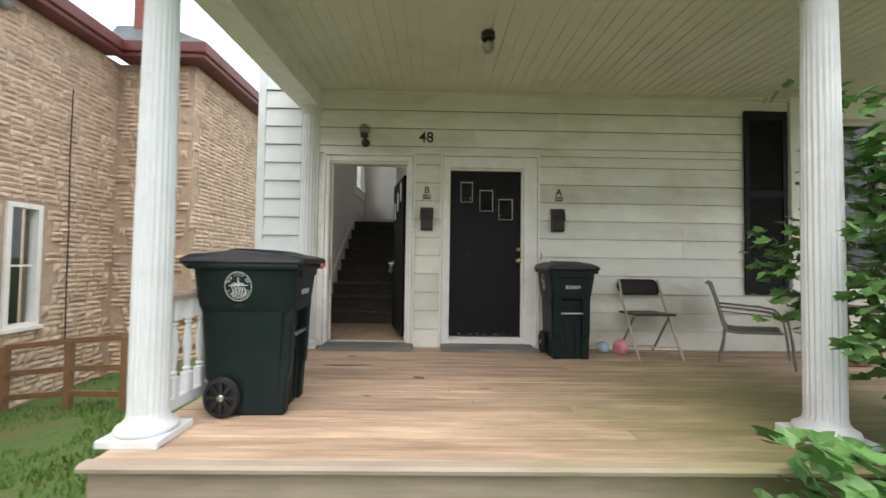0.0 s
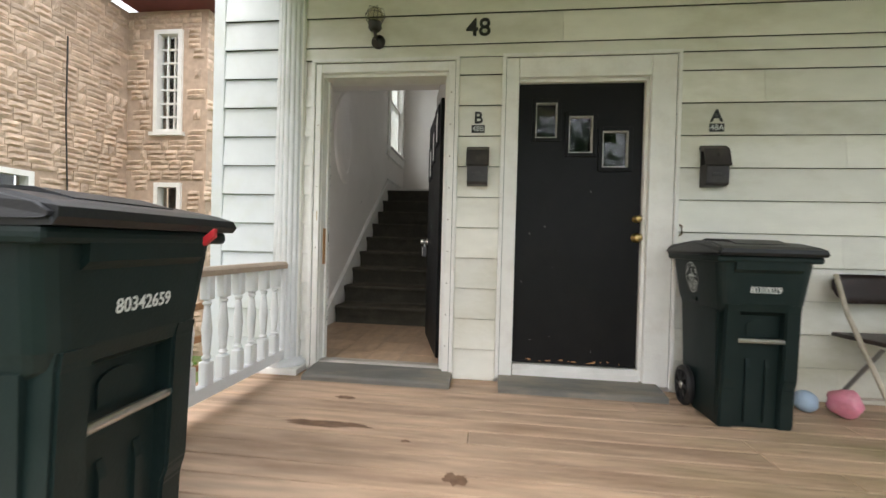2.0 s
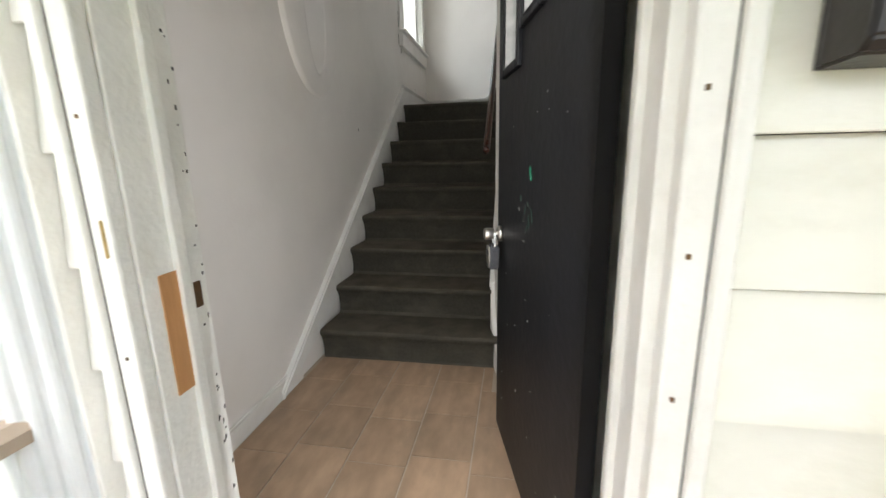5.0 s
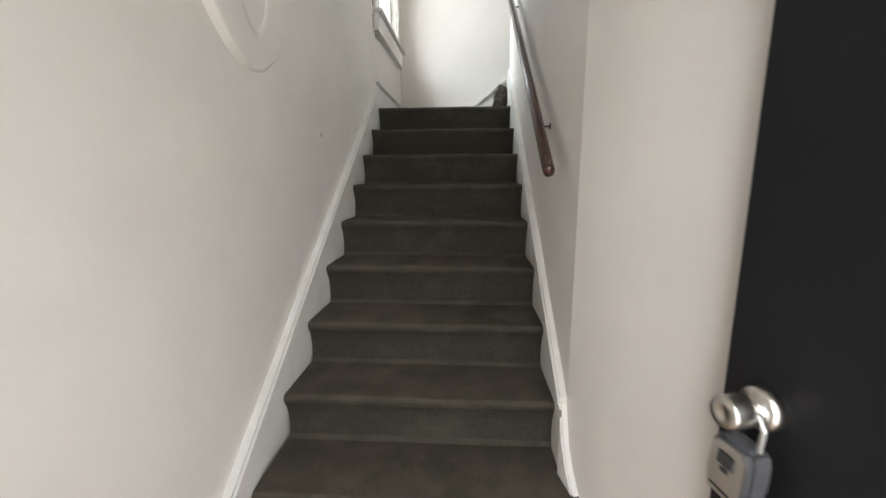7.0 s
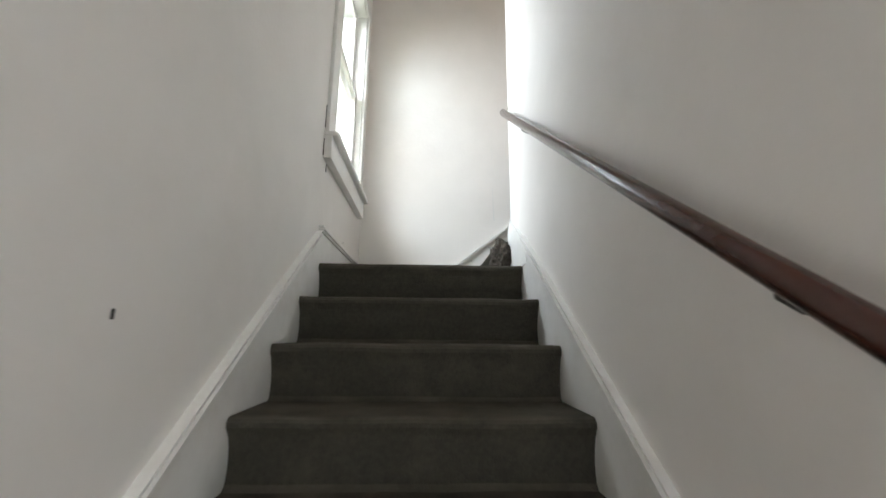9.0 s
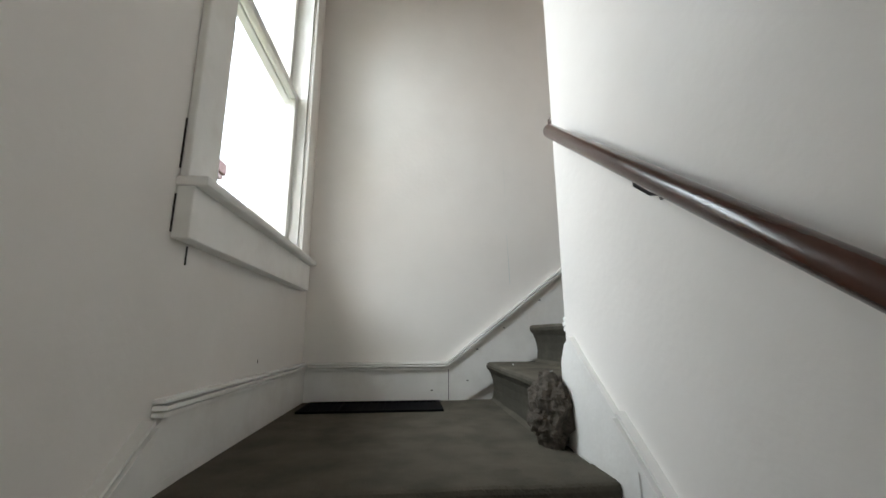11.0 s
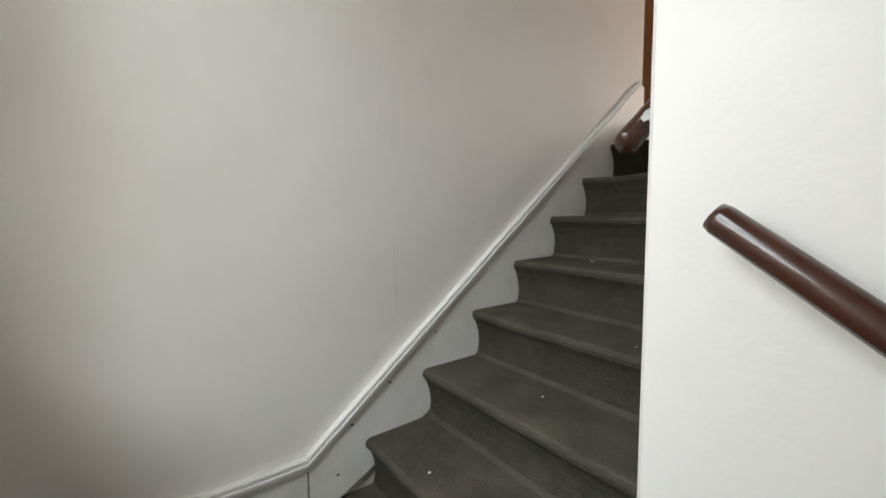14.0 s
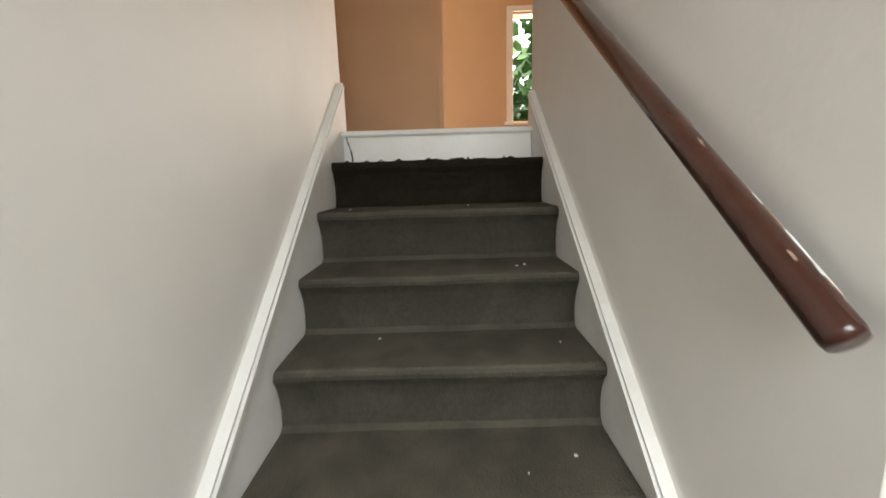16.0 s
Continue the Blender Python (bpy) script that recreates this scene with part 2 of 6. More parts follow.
BAG = paint("crumpled_wrapper", (0.62, 0.62, 0.66), 0.5, 0.15, 18, (0.5, 0.1, 0.1), 0.7, 9, 0.4, 40)
RAWWOOD = paint("bare_wood_patch", (0.52, 0.27, 0.11), 0.7, 0.15, 20, bump=0.2, stretch=(1, 1, 0.2))
RUST = paint("rusty_strike", (0.14, 0.09, 0.05), 0.6, 0.3, 40, (0.35, 0.17, 0.07), 0.6, 30, 0.3, metal=0.6)
GREENPAINT = paint("green_paint_chip", (0.015, 0.16, 0.085), 0.5, 0.1, 30, bump=0)
SCUFF = paint("pale_scuff", (0.45, 0.44, 0.42), 0.7, 0.2, 30, bump=0)
STAIN = paint("wood_stain", (0.20, 0.115, 0.07), 0.75, 0.3, 20, (0.34, 0.22, 0.15), 0.7, 14, 0.2, 40)
VENTBLACK = paint("vent_black", (0.004, 0.004, 0.0045), 0.8, 0.2, 20, bump=0, spec=0.08)
GREENSCRAPE = paint("faint_green_scrape", (0.015, 0.05, 0.035), 0.6, 0.3, 60, bump=0)
CHIPPED = paint("chipped_stain", (0.27, 0.19, 0.14), 0.7, 0.4, 60, bump=0)
# dark of cracks and chips, also of the painted shadow under siding laps
GAPSHADE = paint("dark_crack_and_shade", (0.03, 0.027, 0.024), 0.9, 0.1, 30, bump=0)
WORNTEAR = paint("torn_backing", (0.10, 0.085, 0.07), 1.0, 0.4, 40, (0.03, 0.028, 0.025), 0.7, 25, 0.9, 120, spec=0.1)
SHUTTER = paint("black_shutter", (0.010, 0.009, 0.009), 0.55, 0.15, 10, bump=0.08, spec=0.2)
LEAF = paint("broad_leaf", (0.11, 0.24, 0.065), 0.45, 0.25, 9, (0.14, 0.22, 0.05), 0.5, 3, 0.15, 60, per_piece=0.3)
FARLEAF = paint("tree_foliage", (0.07, 0.145, 0.035), 0.6, 0.3, 3, (0.03, 0.07, 0.018), 0.6, 1.0, 0, per_piece=0.35)
for m in (LEAF, FARLEAF, BLADE):
    b = m.node_tree.nodes["Principled BSDF"]
    b.inputs["Transmission Weight"].default_value = 0.0
    b.inputs["Subsurface Weight"].default_value = 0.0


def glass_material(name, tint, rough=0.02, alpha=0.12):
    """Clear window glass: mostly seen through, with a real gloss."""
    m = bpy.data.materials.new(name)
    m.use_nodes = True
    n, l = nodes(m)
    n.remove(n["Principled BSDF"])
    clear = n.new("ShaderNodeBsdfTransparent")
    clear.inputs[0].default_value = (*tint, 1)
    gloss = n.new("ShaderNodeBsdfGlossy")
    gloss.inputs["Roughness"].default_value = rough
    lw = n.new("ShaderNodeLayerWeight")
    po = n.new("ShaderNodeMath")
    po.operation, po.inputs[1].default_value = "POWER", 4.0
    l.new(lw.outputs["Facing"], po.inputs[0])
    fr = n.new("ShaderNodeMapRange")
    fr.inputs[3].default_value, fr.inputs[4].default_value = 0.035, 0.8
    l.new(po.outputs[0], fr.inputs[0])
    mix = n.new("ShaderNodeMixShader")
    l.new(fr.outputs[0], mix.inputs[0])
    l.new(clear.outputs[0], mix.inputs[1])
    l.new(gloss.outputs[0], mix.inputs[2])
    l.new(mix.outputs[0], n["Material Output"].inputs[0])
    return m


GLASS = glass_material("window_glass", (0.96, 0.98, 0.97))
LAMPGLASS = glass_material("lamp_glass", (0.8, 0.78, 0.7), 0.1)
# near-black colour that stands for the shade inside rooms
ROOMSHADE = paint("room_shade_black", (0.02, 0.022, 0.022), 0.9, 0.1, 3, bump=0)


# ---- mesh tools ----
def finish(name, bm, material, smooth=False):
    me = bpy.data.meshes.new(name)
    bm.normal_update()
    bm.to_mesh(me)
    bm.free()
    me.materials.append(material)
    if smooth:
        me.polygons.foreach_set("use_smooth", [True] * len(me.polygons))
    return me


def part(name, bm, material, parent=None, label="", smooth=False):
    ob = new(name, finish(name, bm, material, smooth))
    if parent is not None:
        ob.parent = parent
    if label:
        ob["label"] = label
    return ob


def thing(name, label, category, at=(0, 0, 0), rz=0, group=""):
    ob = new(name)
    ob.matrix_world = pose(*at, 0, 0, rz)
    return tagged(ob, label, category, group)


def box(x0, x1, y0, y1, z0, z1, bevel=0.0, bm=None, m=None):
    """A box, bevelled where asked, added to bm."""
    own = bm or bmesh.new()
    vs = bmesh.ops.create_cube(own, size=1)["verts"]
    for v in vs:
        v.co = Vector((x0 + (v.co.x + 0.5) * (x1 - x0), y0 + (v.co.y + 0.5) * (y1 - y0), z0 + (v.co.z + 0.5) * (z1 - z0)))
    if bevel:
        es = list({e for v in vs for e in v.link_edges})
        out = bmesh.ops.bevel(own, geom=es, offset=bevel, segments=2, affect="EDGES", profile=0.5)
        vs = list({v for f in out["faces"] for v in f.verts} | {v for v in vs if v.is_valid})
    if m is not None:
        bmesh.ops.transform(own, matrix=m, verts=[v for v in vs if v.is_valid])
    return own


def tube(points, radius, sides=10, bm=None, flat=1.0, caps=True):
    """A round bar along points."""
    own = bm or bmesh.new()
    pts = [Vector(p) for p in points]
    rings = []
    for i, p in enumerate(pts):
        d = (pts[min(i + 1, len(pts) - 1)] - pts[max(i - 1, 0)]).normalized()
        up = Vector((0, 0, 1)) if abs(d.z) < 0.95 else Vector((0, 1, 0))
        a = d.cross(up).normalized()
        b = a.cross(d)
        r = radius[i] if isinstance(radius, (list, tuple)) else radius
        rings.append([own.verts.new(p + a * math.cos(2 * math.pi * k / sides) * r * flat + b * math.sin(2 * math.pi * k / sides) * r) for k in range(sides)])
    for r0, r1 in zip(rings, rings[1:]):
        for k in range(sides):
            own.faces.new((r0[k], r0[(k + 1) % sides], r1[(k + 1) % sides], r1[k]))
    if caps:
        own.faces.new(rings[0][::-1])
        own.faces.new(rings[-1])
    return own


def turned(profile, sides=20, flutes=0, depth=0.0, bm=None, at=(0, 0), square=()):
    """A turned body from (radius, z) pairs; flutes cut grooves; square: indices of rings that are square."""
    own = bm or bmesh.new()
    rings = []
    for j, (r, z) in enumerate(profile):
        ring = []
        for k in range(sides):
            a = 2 * math.pi * (k + 0.5) / sides
            rr = r
            if flutes and 0 < j < len(profile) - 1:
                rr = r - depth * (0.5 + 0.5 * math.cos(a * flutes)) ** 2
            if j in square:
                rr = r / max(abs(math.cos(a)), abs(math.sin(a)))
            ring.append(own.verts.new((at[0] + rr * math.cos(a), at[1] + rr * math.sin(a), z)))
        rings.append(ring)
    for r0, r1 in zip(rings, rings[1:]):
        for k in range(sides):
            own.faces.new((r0[k], r0[(k + 1) % sides], r1[(k + 1) % sides], r1[k]))
    own.faces.new(rings[0][::-1])
    own.faces.new(rings[-1])
    return own


def prism(points, axis, a, b, bm=None):
    """A polygon of (u, v) pairs pushed from a to b along axis: x (u=y, v=z), y (u=x, v=z) or z (u=x, v=y)."""
    own = bm or bmesh.new()
    put = {"x": lambda u, v, w: (w, u, v), "y": lambda u, v, w: (u, w, v), "z": lambda u, v, w: (u, v, w)}[axis]
    r0 = [own.verts.new(put(u, v, a)) for u, v in points]
    r1 = [own.verts.new(put(u, v, b)) for u, v in points]
    n = len(points)
    own.faces.new(r0)
    own.faces.new(r1[::-1])
    for k in range(n):
        own.faces.new((r0[k], r1[k], r1[(k + 1) % n], r0[(k + 1) % n]))
    bmesh.ops.recalc_face_normals(own, faces=own.faces[:])
    return own


def lettering(text, size, depth, m, heavy=0.0):
    """Letters as a mesh, centred, facing -y before m."""
    cu = bpy.data.curves.new("letters", "FONT")
    cu.body, cu.size, cu.extrude, cu.align_x, cu.align_y, cu.offset = text, size, depth, "CENTER", "CENTER", heavy
    ob = new("letters", cu)
    me = bpy.data.meshes.new_from_object(ob)
    bpy.data.objects.remove(ob)
    bm = bmesh.new()
    bm.from_mesh(me)
    bpy.data.meshes.remove(me)
    bmesh.ops.transform(bm, matrix=m @ pose(0, 0, 0, 90, 0, 0), verts=bm.verts[:])
    return bm


def structure(name, bm, material, label="", smooth=False):
    return tagged(part(name, bm, material, None, label, smooth), kind="structure", category=name.split("_")[0])


def porch_z(y):
    return -0.012 + 0.001 * y


def porch_ceiling_z(y):
    return 3.05 + 0.04 * y


def ground_z(x, y):
    if x > -1.2:
        return -0.42
    if x > -4.2:
        return -0.42 - 0.88 * (-1.2 - x) / 3.0
    return max(-1.75, -1.30 - 0.14 * (-4.2 - x))


# ---- large structure: house ----
FACE = 0.15          # inner face of the front wall
XL, XR = -1.338, -0.216   # stair walls
YF, YR = 5.238, 4.236      # far wall and the upper flight's other wall
LAND, UPPER = 1.8455, 3.425
FLOOR = 0.012
KINK = 1.765            # where the lower wall bends out behind the door

bm = box(-1.67, -0.84, 0, FACE, -0.9, 5.6)
box(0.115, 0.59, 0, FACE, -0.9, 5.6, bm=bm)
box(1.485, 4.87, 0, FACE, -0.9, 5.6, bm=bm)
box(5.95, 7.2, 0, FACE, -0.9, 5.6, bm=bm)
box(-0.84, 0.115, 0, FACE, 2.18, 5.6, bm=bm)
box(-0.84, 0.115, 0, FACE, -0.9, 0.02, bm=bm)
box(0.59, 1.485, 0, FACE, 2.12, 5.6, bm=bm)
box(0.59, 1.485, 0, FACE, -0.9, 0.09, bm=bm)
box(4.87, 5.95, 0, FACE, 2.80, 5.6, bm=bm)
box(4.87, 5.95, 0, FACE, -0.9, 0.70, bm=bm)
wall_front = structure("wall_front", bm, WALL, "painted timber front wall with two doorways and a window")

WY0, WY1, WZ0, WZ1 = 4.03, 4.985, 2.60, 4.34
bm = box(-1.56, XL, FACE, WY0, -0.9, 5.9)
box(-1.56, XL, WY1, YF + 0.12, -0.9, 5.9, bm=bm)
box(-1.56, XL, WY0, WY1, -0.9, WZ0 - 0.02, bm=bm)
box(-1.56, XL, WY0, WY1, WZ1, 5.9, bm=bm)
structure("wall_west", bm, WALL, "smooth off-white plaster stair wall with a window")
structure("wall_north", box(XL, 1.64, YF, YF + 0.12, 1.5, 7.0), WALL, "off-white plaster wall behind the landing")
# wall between the flights, with its slightly rounded corner
bm = prism([(XR, KINK), (XR, YR - 0.012), (XR + 0.012, YR), (1.64, YR), (1.64, YR - 0.12), (XR + 0.12, YR - 0.12), (XR + 0.12, KINK)], "z", -0.9, 7.0)
structure("wall_between", bm, WALL, "off-white plaster wall between the two flights")
bm = prism([(XR, KINK), (XR + 0.12, KINK), (0.30, FACE), (0.135, FACE)], "z", -0.5, 2.63)
structure("wall_vestibule", bm, WALL, "off-white plaster wall behind the open door")
structure("ceiling_vestibule", box(XL, 0.30, FACE, 1.50, 2.63, 2.95), WALL)
structure("wall_header", box(XL, XR + 0.12, 1.38, 1.50, 2.95, 6.3), WALL)
bm = prism([(XL - 0.22, 4.97), (XL, 5.05), (0.9, 5.83), (4.5, 5.83), (4.5, 6.0), (0.9, 6.0), (XL - 0.22, 5.17)], "y", 1.38, YF + 1.6)
structure("ceiling_stairwell", bm, WALL, "sloping off-white ceiling")
# upper hall
structure("floor_upper", box(1.55, 4.2, 2.4, 6.8, UPPER - 0.25, UPPER), FENCE)
bm = box(2.72, 2.84, 4.69, 6.8, UPPER, 6.0)
structure("wall_hall", bm, PEACH, "peach-painted hall wall")
bm = box(3.60, 3.72, 4.02, 5.0, UPPER, 6.0)
box(3.60, 3.72, 2.4, 3.2, UPPER, 6.0, bm=bm)
box(3.60, 3.72, 3.2, 4.02, UPPER, 3.72, bm=bm)
box(3.60, 3.72, 3.2, 4.02, 4.70, 6.0, bm=bm)
structure("wall_hall_east", bm, PEACH, "darker peach wall with a bright window")
structure("wall_hall_south", box(1.60, 3.72, 2.4, 2.52, UPPER, 6.0), PEACH)
structure("wall_hall_north", box(1.52, 2.84, 6.68, 6.8, UPPER, 6.0), PEACH)
structure("wall_hall_west", box(1.52, 1.64, YF + 0.12, 6.8, UPPER, 6.0), PEACH)
structure("wall_hall_west_low", box(1.52, 1.64, 2.4, YR - 0.12, UPPER, 6.0), PEACH)
bm = box(2.705, 2.72, 4.69, 4.74, UPPER, 3.95, 0.004)
structure("trim_hall", bm, PEACH, "narrow peach-painted trim on the wall's end")
bm = box(3.585, 3.60, 4.01, 4.07, 3.70, 4.72, 0.004)
box(3.585, 3.60, 3.15, 4.07, 4.72, 4.77, 0.004, bm=bm)
box(3.57, 3.60, 3.15, 4.09, 3.68, 3.71, 0.004, bm=bm)
structure("window_3", bm, TRIMW, "white window trim in the upper hall")
# rooms behind the other door and the front window, their darkness put into the colour
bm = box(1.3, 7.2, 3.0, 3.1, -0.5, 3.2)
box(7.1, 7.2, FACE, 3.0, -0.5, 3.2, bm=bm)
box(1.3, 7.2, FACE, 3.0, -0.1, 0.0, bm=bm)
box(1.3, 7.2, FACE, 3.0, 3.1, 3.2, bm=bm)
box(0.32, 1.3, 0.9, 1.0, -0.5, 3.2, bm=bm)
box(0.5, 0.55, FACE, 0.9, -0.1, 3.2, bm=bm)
structure("wall_back_room", bm, ROOMSHADE, "room behind the front window, its shade painted near-black")

# ---- ground ----
def ground():
    bm = bmesh.new()
    xs = [-400, -120, -40, -20, -12, -9, -8] + [-7.2 + 0.4 * i for i in range(16)] + [-0.8, 0, 2, 4, 8, 16, 40, 120, 400]
    ys = [-400, -120, -40, -20, -12, -8, -6] + [-5 + 0.5 * i for i in range(24)] + [8, 12, 18, 30, 60, 120, 400]
    grid = [[bm.verts.new((x, y, ground_z(x, y) + (random.uniform(-0.03, 0.03) if -7 < x < -1.3 and -5 < y < 8 else 0))) for y in ys] for x in xs]
    for i in range(len(xs) - 1):
        for j in range(len(ys) - 1):
            bm.faces.new((grid[i][j], grid[i + 1][j], grid[i + 1][j + 1], grid[i][j + 1]))
    return structure("ground", bm, GRASS, "sloping lawn with patches of bare red clay", True)


ground()
structure("road", box(-60, 60, -16, -9, -0.46, -0.40), ROAD, "grey asphalt street in front of the house")


def grass():
    """Short blades over the strip of lawn beside the porch."""
    bm = bmesh.new()
    rnd = random.Random(5)
    for _ in range(15000):
        x, y = rnd.uniform(-6.8, -1.25), rnd.uniform(-3.4, 4.2)
        if noise.noise(Vector((x * 0.9, y * 0.9, 3))) < -0.12 or (-3.9 < x < -1.8 and 0.7 < y < 2.6 and rnd.random() < 0.85):
            continue
        z, h, a = ground_z(x, y) - 0.01, rnd.uniform(0.04, 0.11), rnd.uniform(0, 6.28)
        w, lx, ly = rnd.uniform(0.006, 0.013), rnd.uniform(-0.04, 0.04), rnd.uniform(-0.04, 0.04)
        bm.faces.new((bm.verts.new((x - w * math.cos(a), y - w * math.sin(a), z)), bm.verts.new((x + w * math.cos(a), y + w * math.sin(a), z)),
                      bm.verts.new((x + lx, y + ly, z + h))))
    tagged(part("grass", bm, BLADE), "short patchy green lawn grass", "grass", kind="stuff")


grass()


def dirt_patch():
    bm = bmesh.new()
    rim = [bm.verts.new((-2.9 + 1.2 * math.cos(a) * (1 + 0.25 * math.sin(3 * a)), 1.7 + 1.05 * math.sin(a) * (1 + 0.2 * math.cos(2 * a)), 0)) for a in [k * math.pi / 14 for k in range(28)]]
    mid = [bm.verts.new((-2.9 + 0.6 * (v.co.x + 2.9), 1.7 + 0.6 * (v.co.y - 1.7), 0)) for v in rim]
    mound = bm.verts.new((-2.9, 1.7, 0))
    for k in range(28):
        bm.faces.new((rim[k], rim[(k + 1) % 28], mid[(k + 1) % 28], mid[k]))
        bm.faces.new((mid[k], mid[(k + 1) % 28], mound))
    for v in bm.verts:
        v.co.z = ground_z(v.co.x, v.co.y) + (-0.03 if v in rim else 0.07)
    tagged(part("dirt_patch", bm, DIRT, smooth=True), "bare patch of red clay in the lawn", "dirt", kind="structure")


dirt_patch()

# ---- porch ----
porch_floor = structure("floor_porch", prism([(-2.73, porch_z(-2.73) - 0.06), (0, porch_z(0) - 0.06), (0, -0.3), (-2.73, -0.3)], "x", -1.24, 6.6), FASCIA, "timber porch deck of long weathered boards")
structure("fascia", prism([(-2.76, porch_z(-2.73) - 0.035), (-2.73, porch_z(-2.73) - 0.035), (-2.73, -0.62), (-2.76, -0.62)], "x", -1.25, 6.6), FASCIA, "weathered board below the porch edge")
structure("porch_base", prism([(-2.71, -0.3), (-0.02, -0.3), (-0.02, -0.62), (-2.71, -0.62)], "x", -1.22, 6.6), FASCIA)

bm = prism([(-2.92, porch_ceiling_z(-2.92)), (0, porch_ceiling_z(0)), (0, 3.2), (-2.92, 2.9)], "x", -1.3, 6.6)
for k in range(62):       # bead lines of the boarded ceiling
    x = -0.90 + 0.12 * k
    prism([(-2.70, porch_ceiling_z(-2.70) - 0.006), (-0.005, porch_ceiling_z(-0.005) - 0.006), (-0.005, porch_ceiling_z(-0.005) + 0.01), (-2.70, porch_ceiling_z(-2.70) + 0.01)], "x", x + 0.006, x + 0.114, bm=bm)
structure("ceiling_porch", bm, CEIL, "cream-painted beadboard porch ceiling")
bm = prism([(-2.86, porch_ceiling_z(-2.86) - 0.235), (0, porch_ceiling_z(0) - 0.235), (0, porch_ceiling_z(0)), (-2.86, porch_ceiling_z(-2.86))], "x", -1.20, -0.95)
structure("beam_side", bm, OLDTRIM, "white-painted porch beam")
bm = box(-0.95, 6.6, -2.60, -2.34, porch_ceiling_z(-2.5) - 0.23, porch_ceiling_z(-2.5) + 0.06)
structure("beam_front", bm, OLDTRIM, "white-painted porch beam")
bm = box(-0.95, 6.6, -0.035, 0, 3.008, 3.046, 0.008)
structure("trim_ceiling", bm, CEIL, "painted moulding at the porch ceiling")


def fluted_column(x, y, r, base, top):
    c = thing("porch_column", "tall white fluted porch column on a square plinth", "column", (x, y, base), group="porch columns")
    h = top - base
    part("plinth", box(-1.65 * r, 1.65 * r, -1.65 * r, 1.65 * r, 0, 0.045, 0.008), COLUMN, c)
    part("base_ring", turned([(1.5 * r, 0.045), (1.58 * r, 0.06), (1.5 * r, 0.08), (1.22 * r, 0.09), (1.16 * r, 0.105), (1.10 * r, 0.115)], 32), COLUMN, c, smooth=True)
    part("shaft", turned([(1.06 * r, 0.115), (r, 0.15), (r, h * 0.4), (r * 0.93, h * 0.75), (r * 0.86, h - 0.12)], 120, 20, 0.010), COLUMN, c)
    part("capital", turned([(r * 0.9, h - 0.12), (r * 0.98, h - 0.10), (r * 0.95, h - 0.08), (1.2 * r, h - 0.03), (1.25 * r, h)], 32), COLUMN, c, smooth=True)
    return c


fluted_column(-1.165, -2.47, 0.100, porch_z(-2.5), porch_ceiling_z(-2.5) - 0.235)
fluted_column(2.74, -2.46, 0.100, porch_z(-2.45), porch_ceiling_z(-2.45) - 0.23)
fluted_column(6.3, -2.46, 0.100, porch_z(-2.45), porch_ceiling_z(-2.45) - 0.23)

# fluted half column against the wall
pil = thing("pilaster", "white fluted half column with a chipped base beside the doorway", "pilaster", (-1.062, -0.02, porch_z(0)))
part("shaft", turned([(0.106, 0.10), (0.104, 0.16), (0.102, 1.4), (0.096, 2.60), (0.094, 2.72)], 96, 16, 0.011), COLUMN, pil)
part("capital", turned([(0.098, 2.72), (0.11, 2.74), (0.106, 2.77), (0.125, 2.81), (0.125, 2.86)], 32), COLUMN, pil, smooth=True)
part("base_ring", turned([(0.15, 0.045), (0.16, 0.06), (0.15, 0.08), (0.125, 0.09), (0.115, 0.10)], 32), COLUMN, pil, smooth=True)
part("plinth", box(-0.15, 0.16, -0.16, 0.015, 0, 0.045, 0.008), OLDTRIM, pil, "chipped white plinth")


def railing():
    r = thing("porch_railing", "white turned-baluster porch railing with a worn handrail", "railing", (-1.055, 0, 0), -2.0)
    def zr(y):
        return 0.775
    bm = prism([(-0.04, zr(-0.1) - 0.03), (-0.045, zr(-0.1)), (-0.025, zr(-0.1) + 0.018), (0.025, zr(-0.1) + 0.018), (0.045, zr(-0.1)), (0.04, zr(-0.1) - 0.03)], "y", -2.40, -0.10)
    part("handrail", bm, NOSING, r, "handrail with paint worn to bare wood on top")
    part("bottom_rail", box(-0.03, 0.03, -2.40, -0.10, 0.085, 0.155, 0.005), COLUMN, r)
    prof = [(0.030, 0.155), (0.030, 0.275), (0.016, 0.285), (0.027, 0.30), (0.015, 0.315), (0.019, 0.33), (0.028, 0.45), (0.016, 0.575), (0.014, 0.58), (0.026, 0.595), (0.014, 0.61), (0.030, 0.62), (0.030, zr(-1) - 0.015)]
    first = None
    for k in range(17):
        y = -0.20 - 0.132 * k
        if first is None:
            first = part("baluster", turned(prof, 16, square=(0, 1, 11, 12)), COLUMN, r)
            first.location = (0, y, 0)
        else:
            b = new("baluster", first.data)
            b.parent, b.location = r, (0, y, 0)


railing()


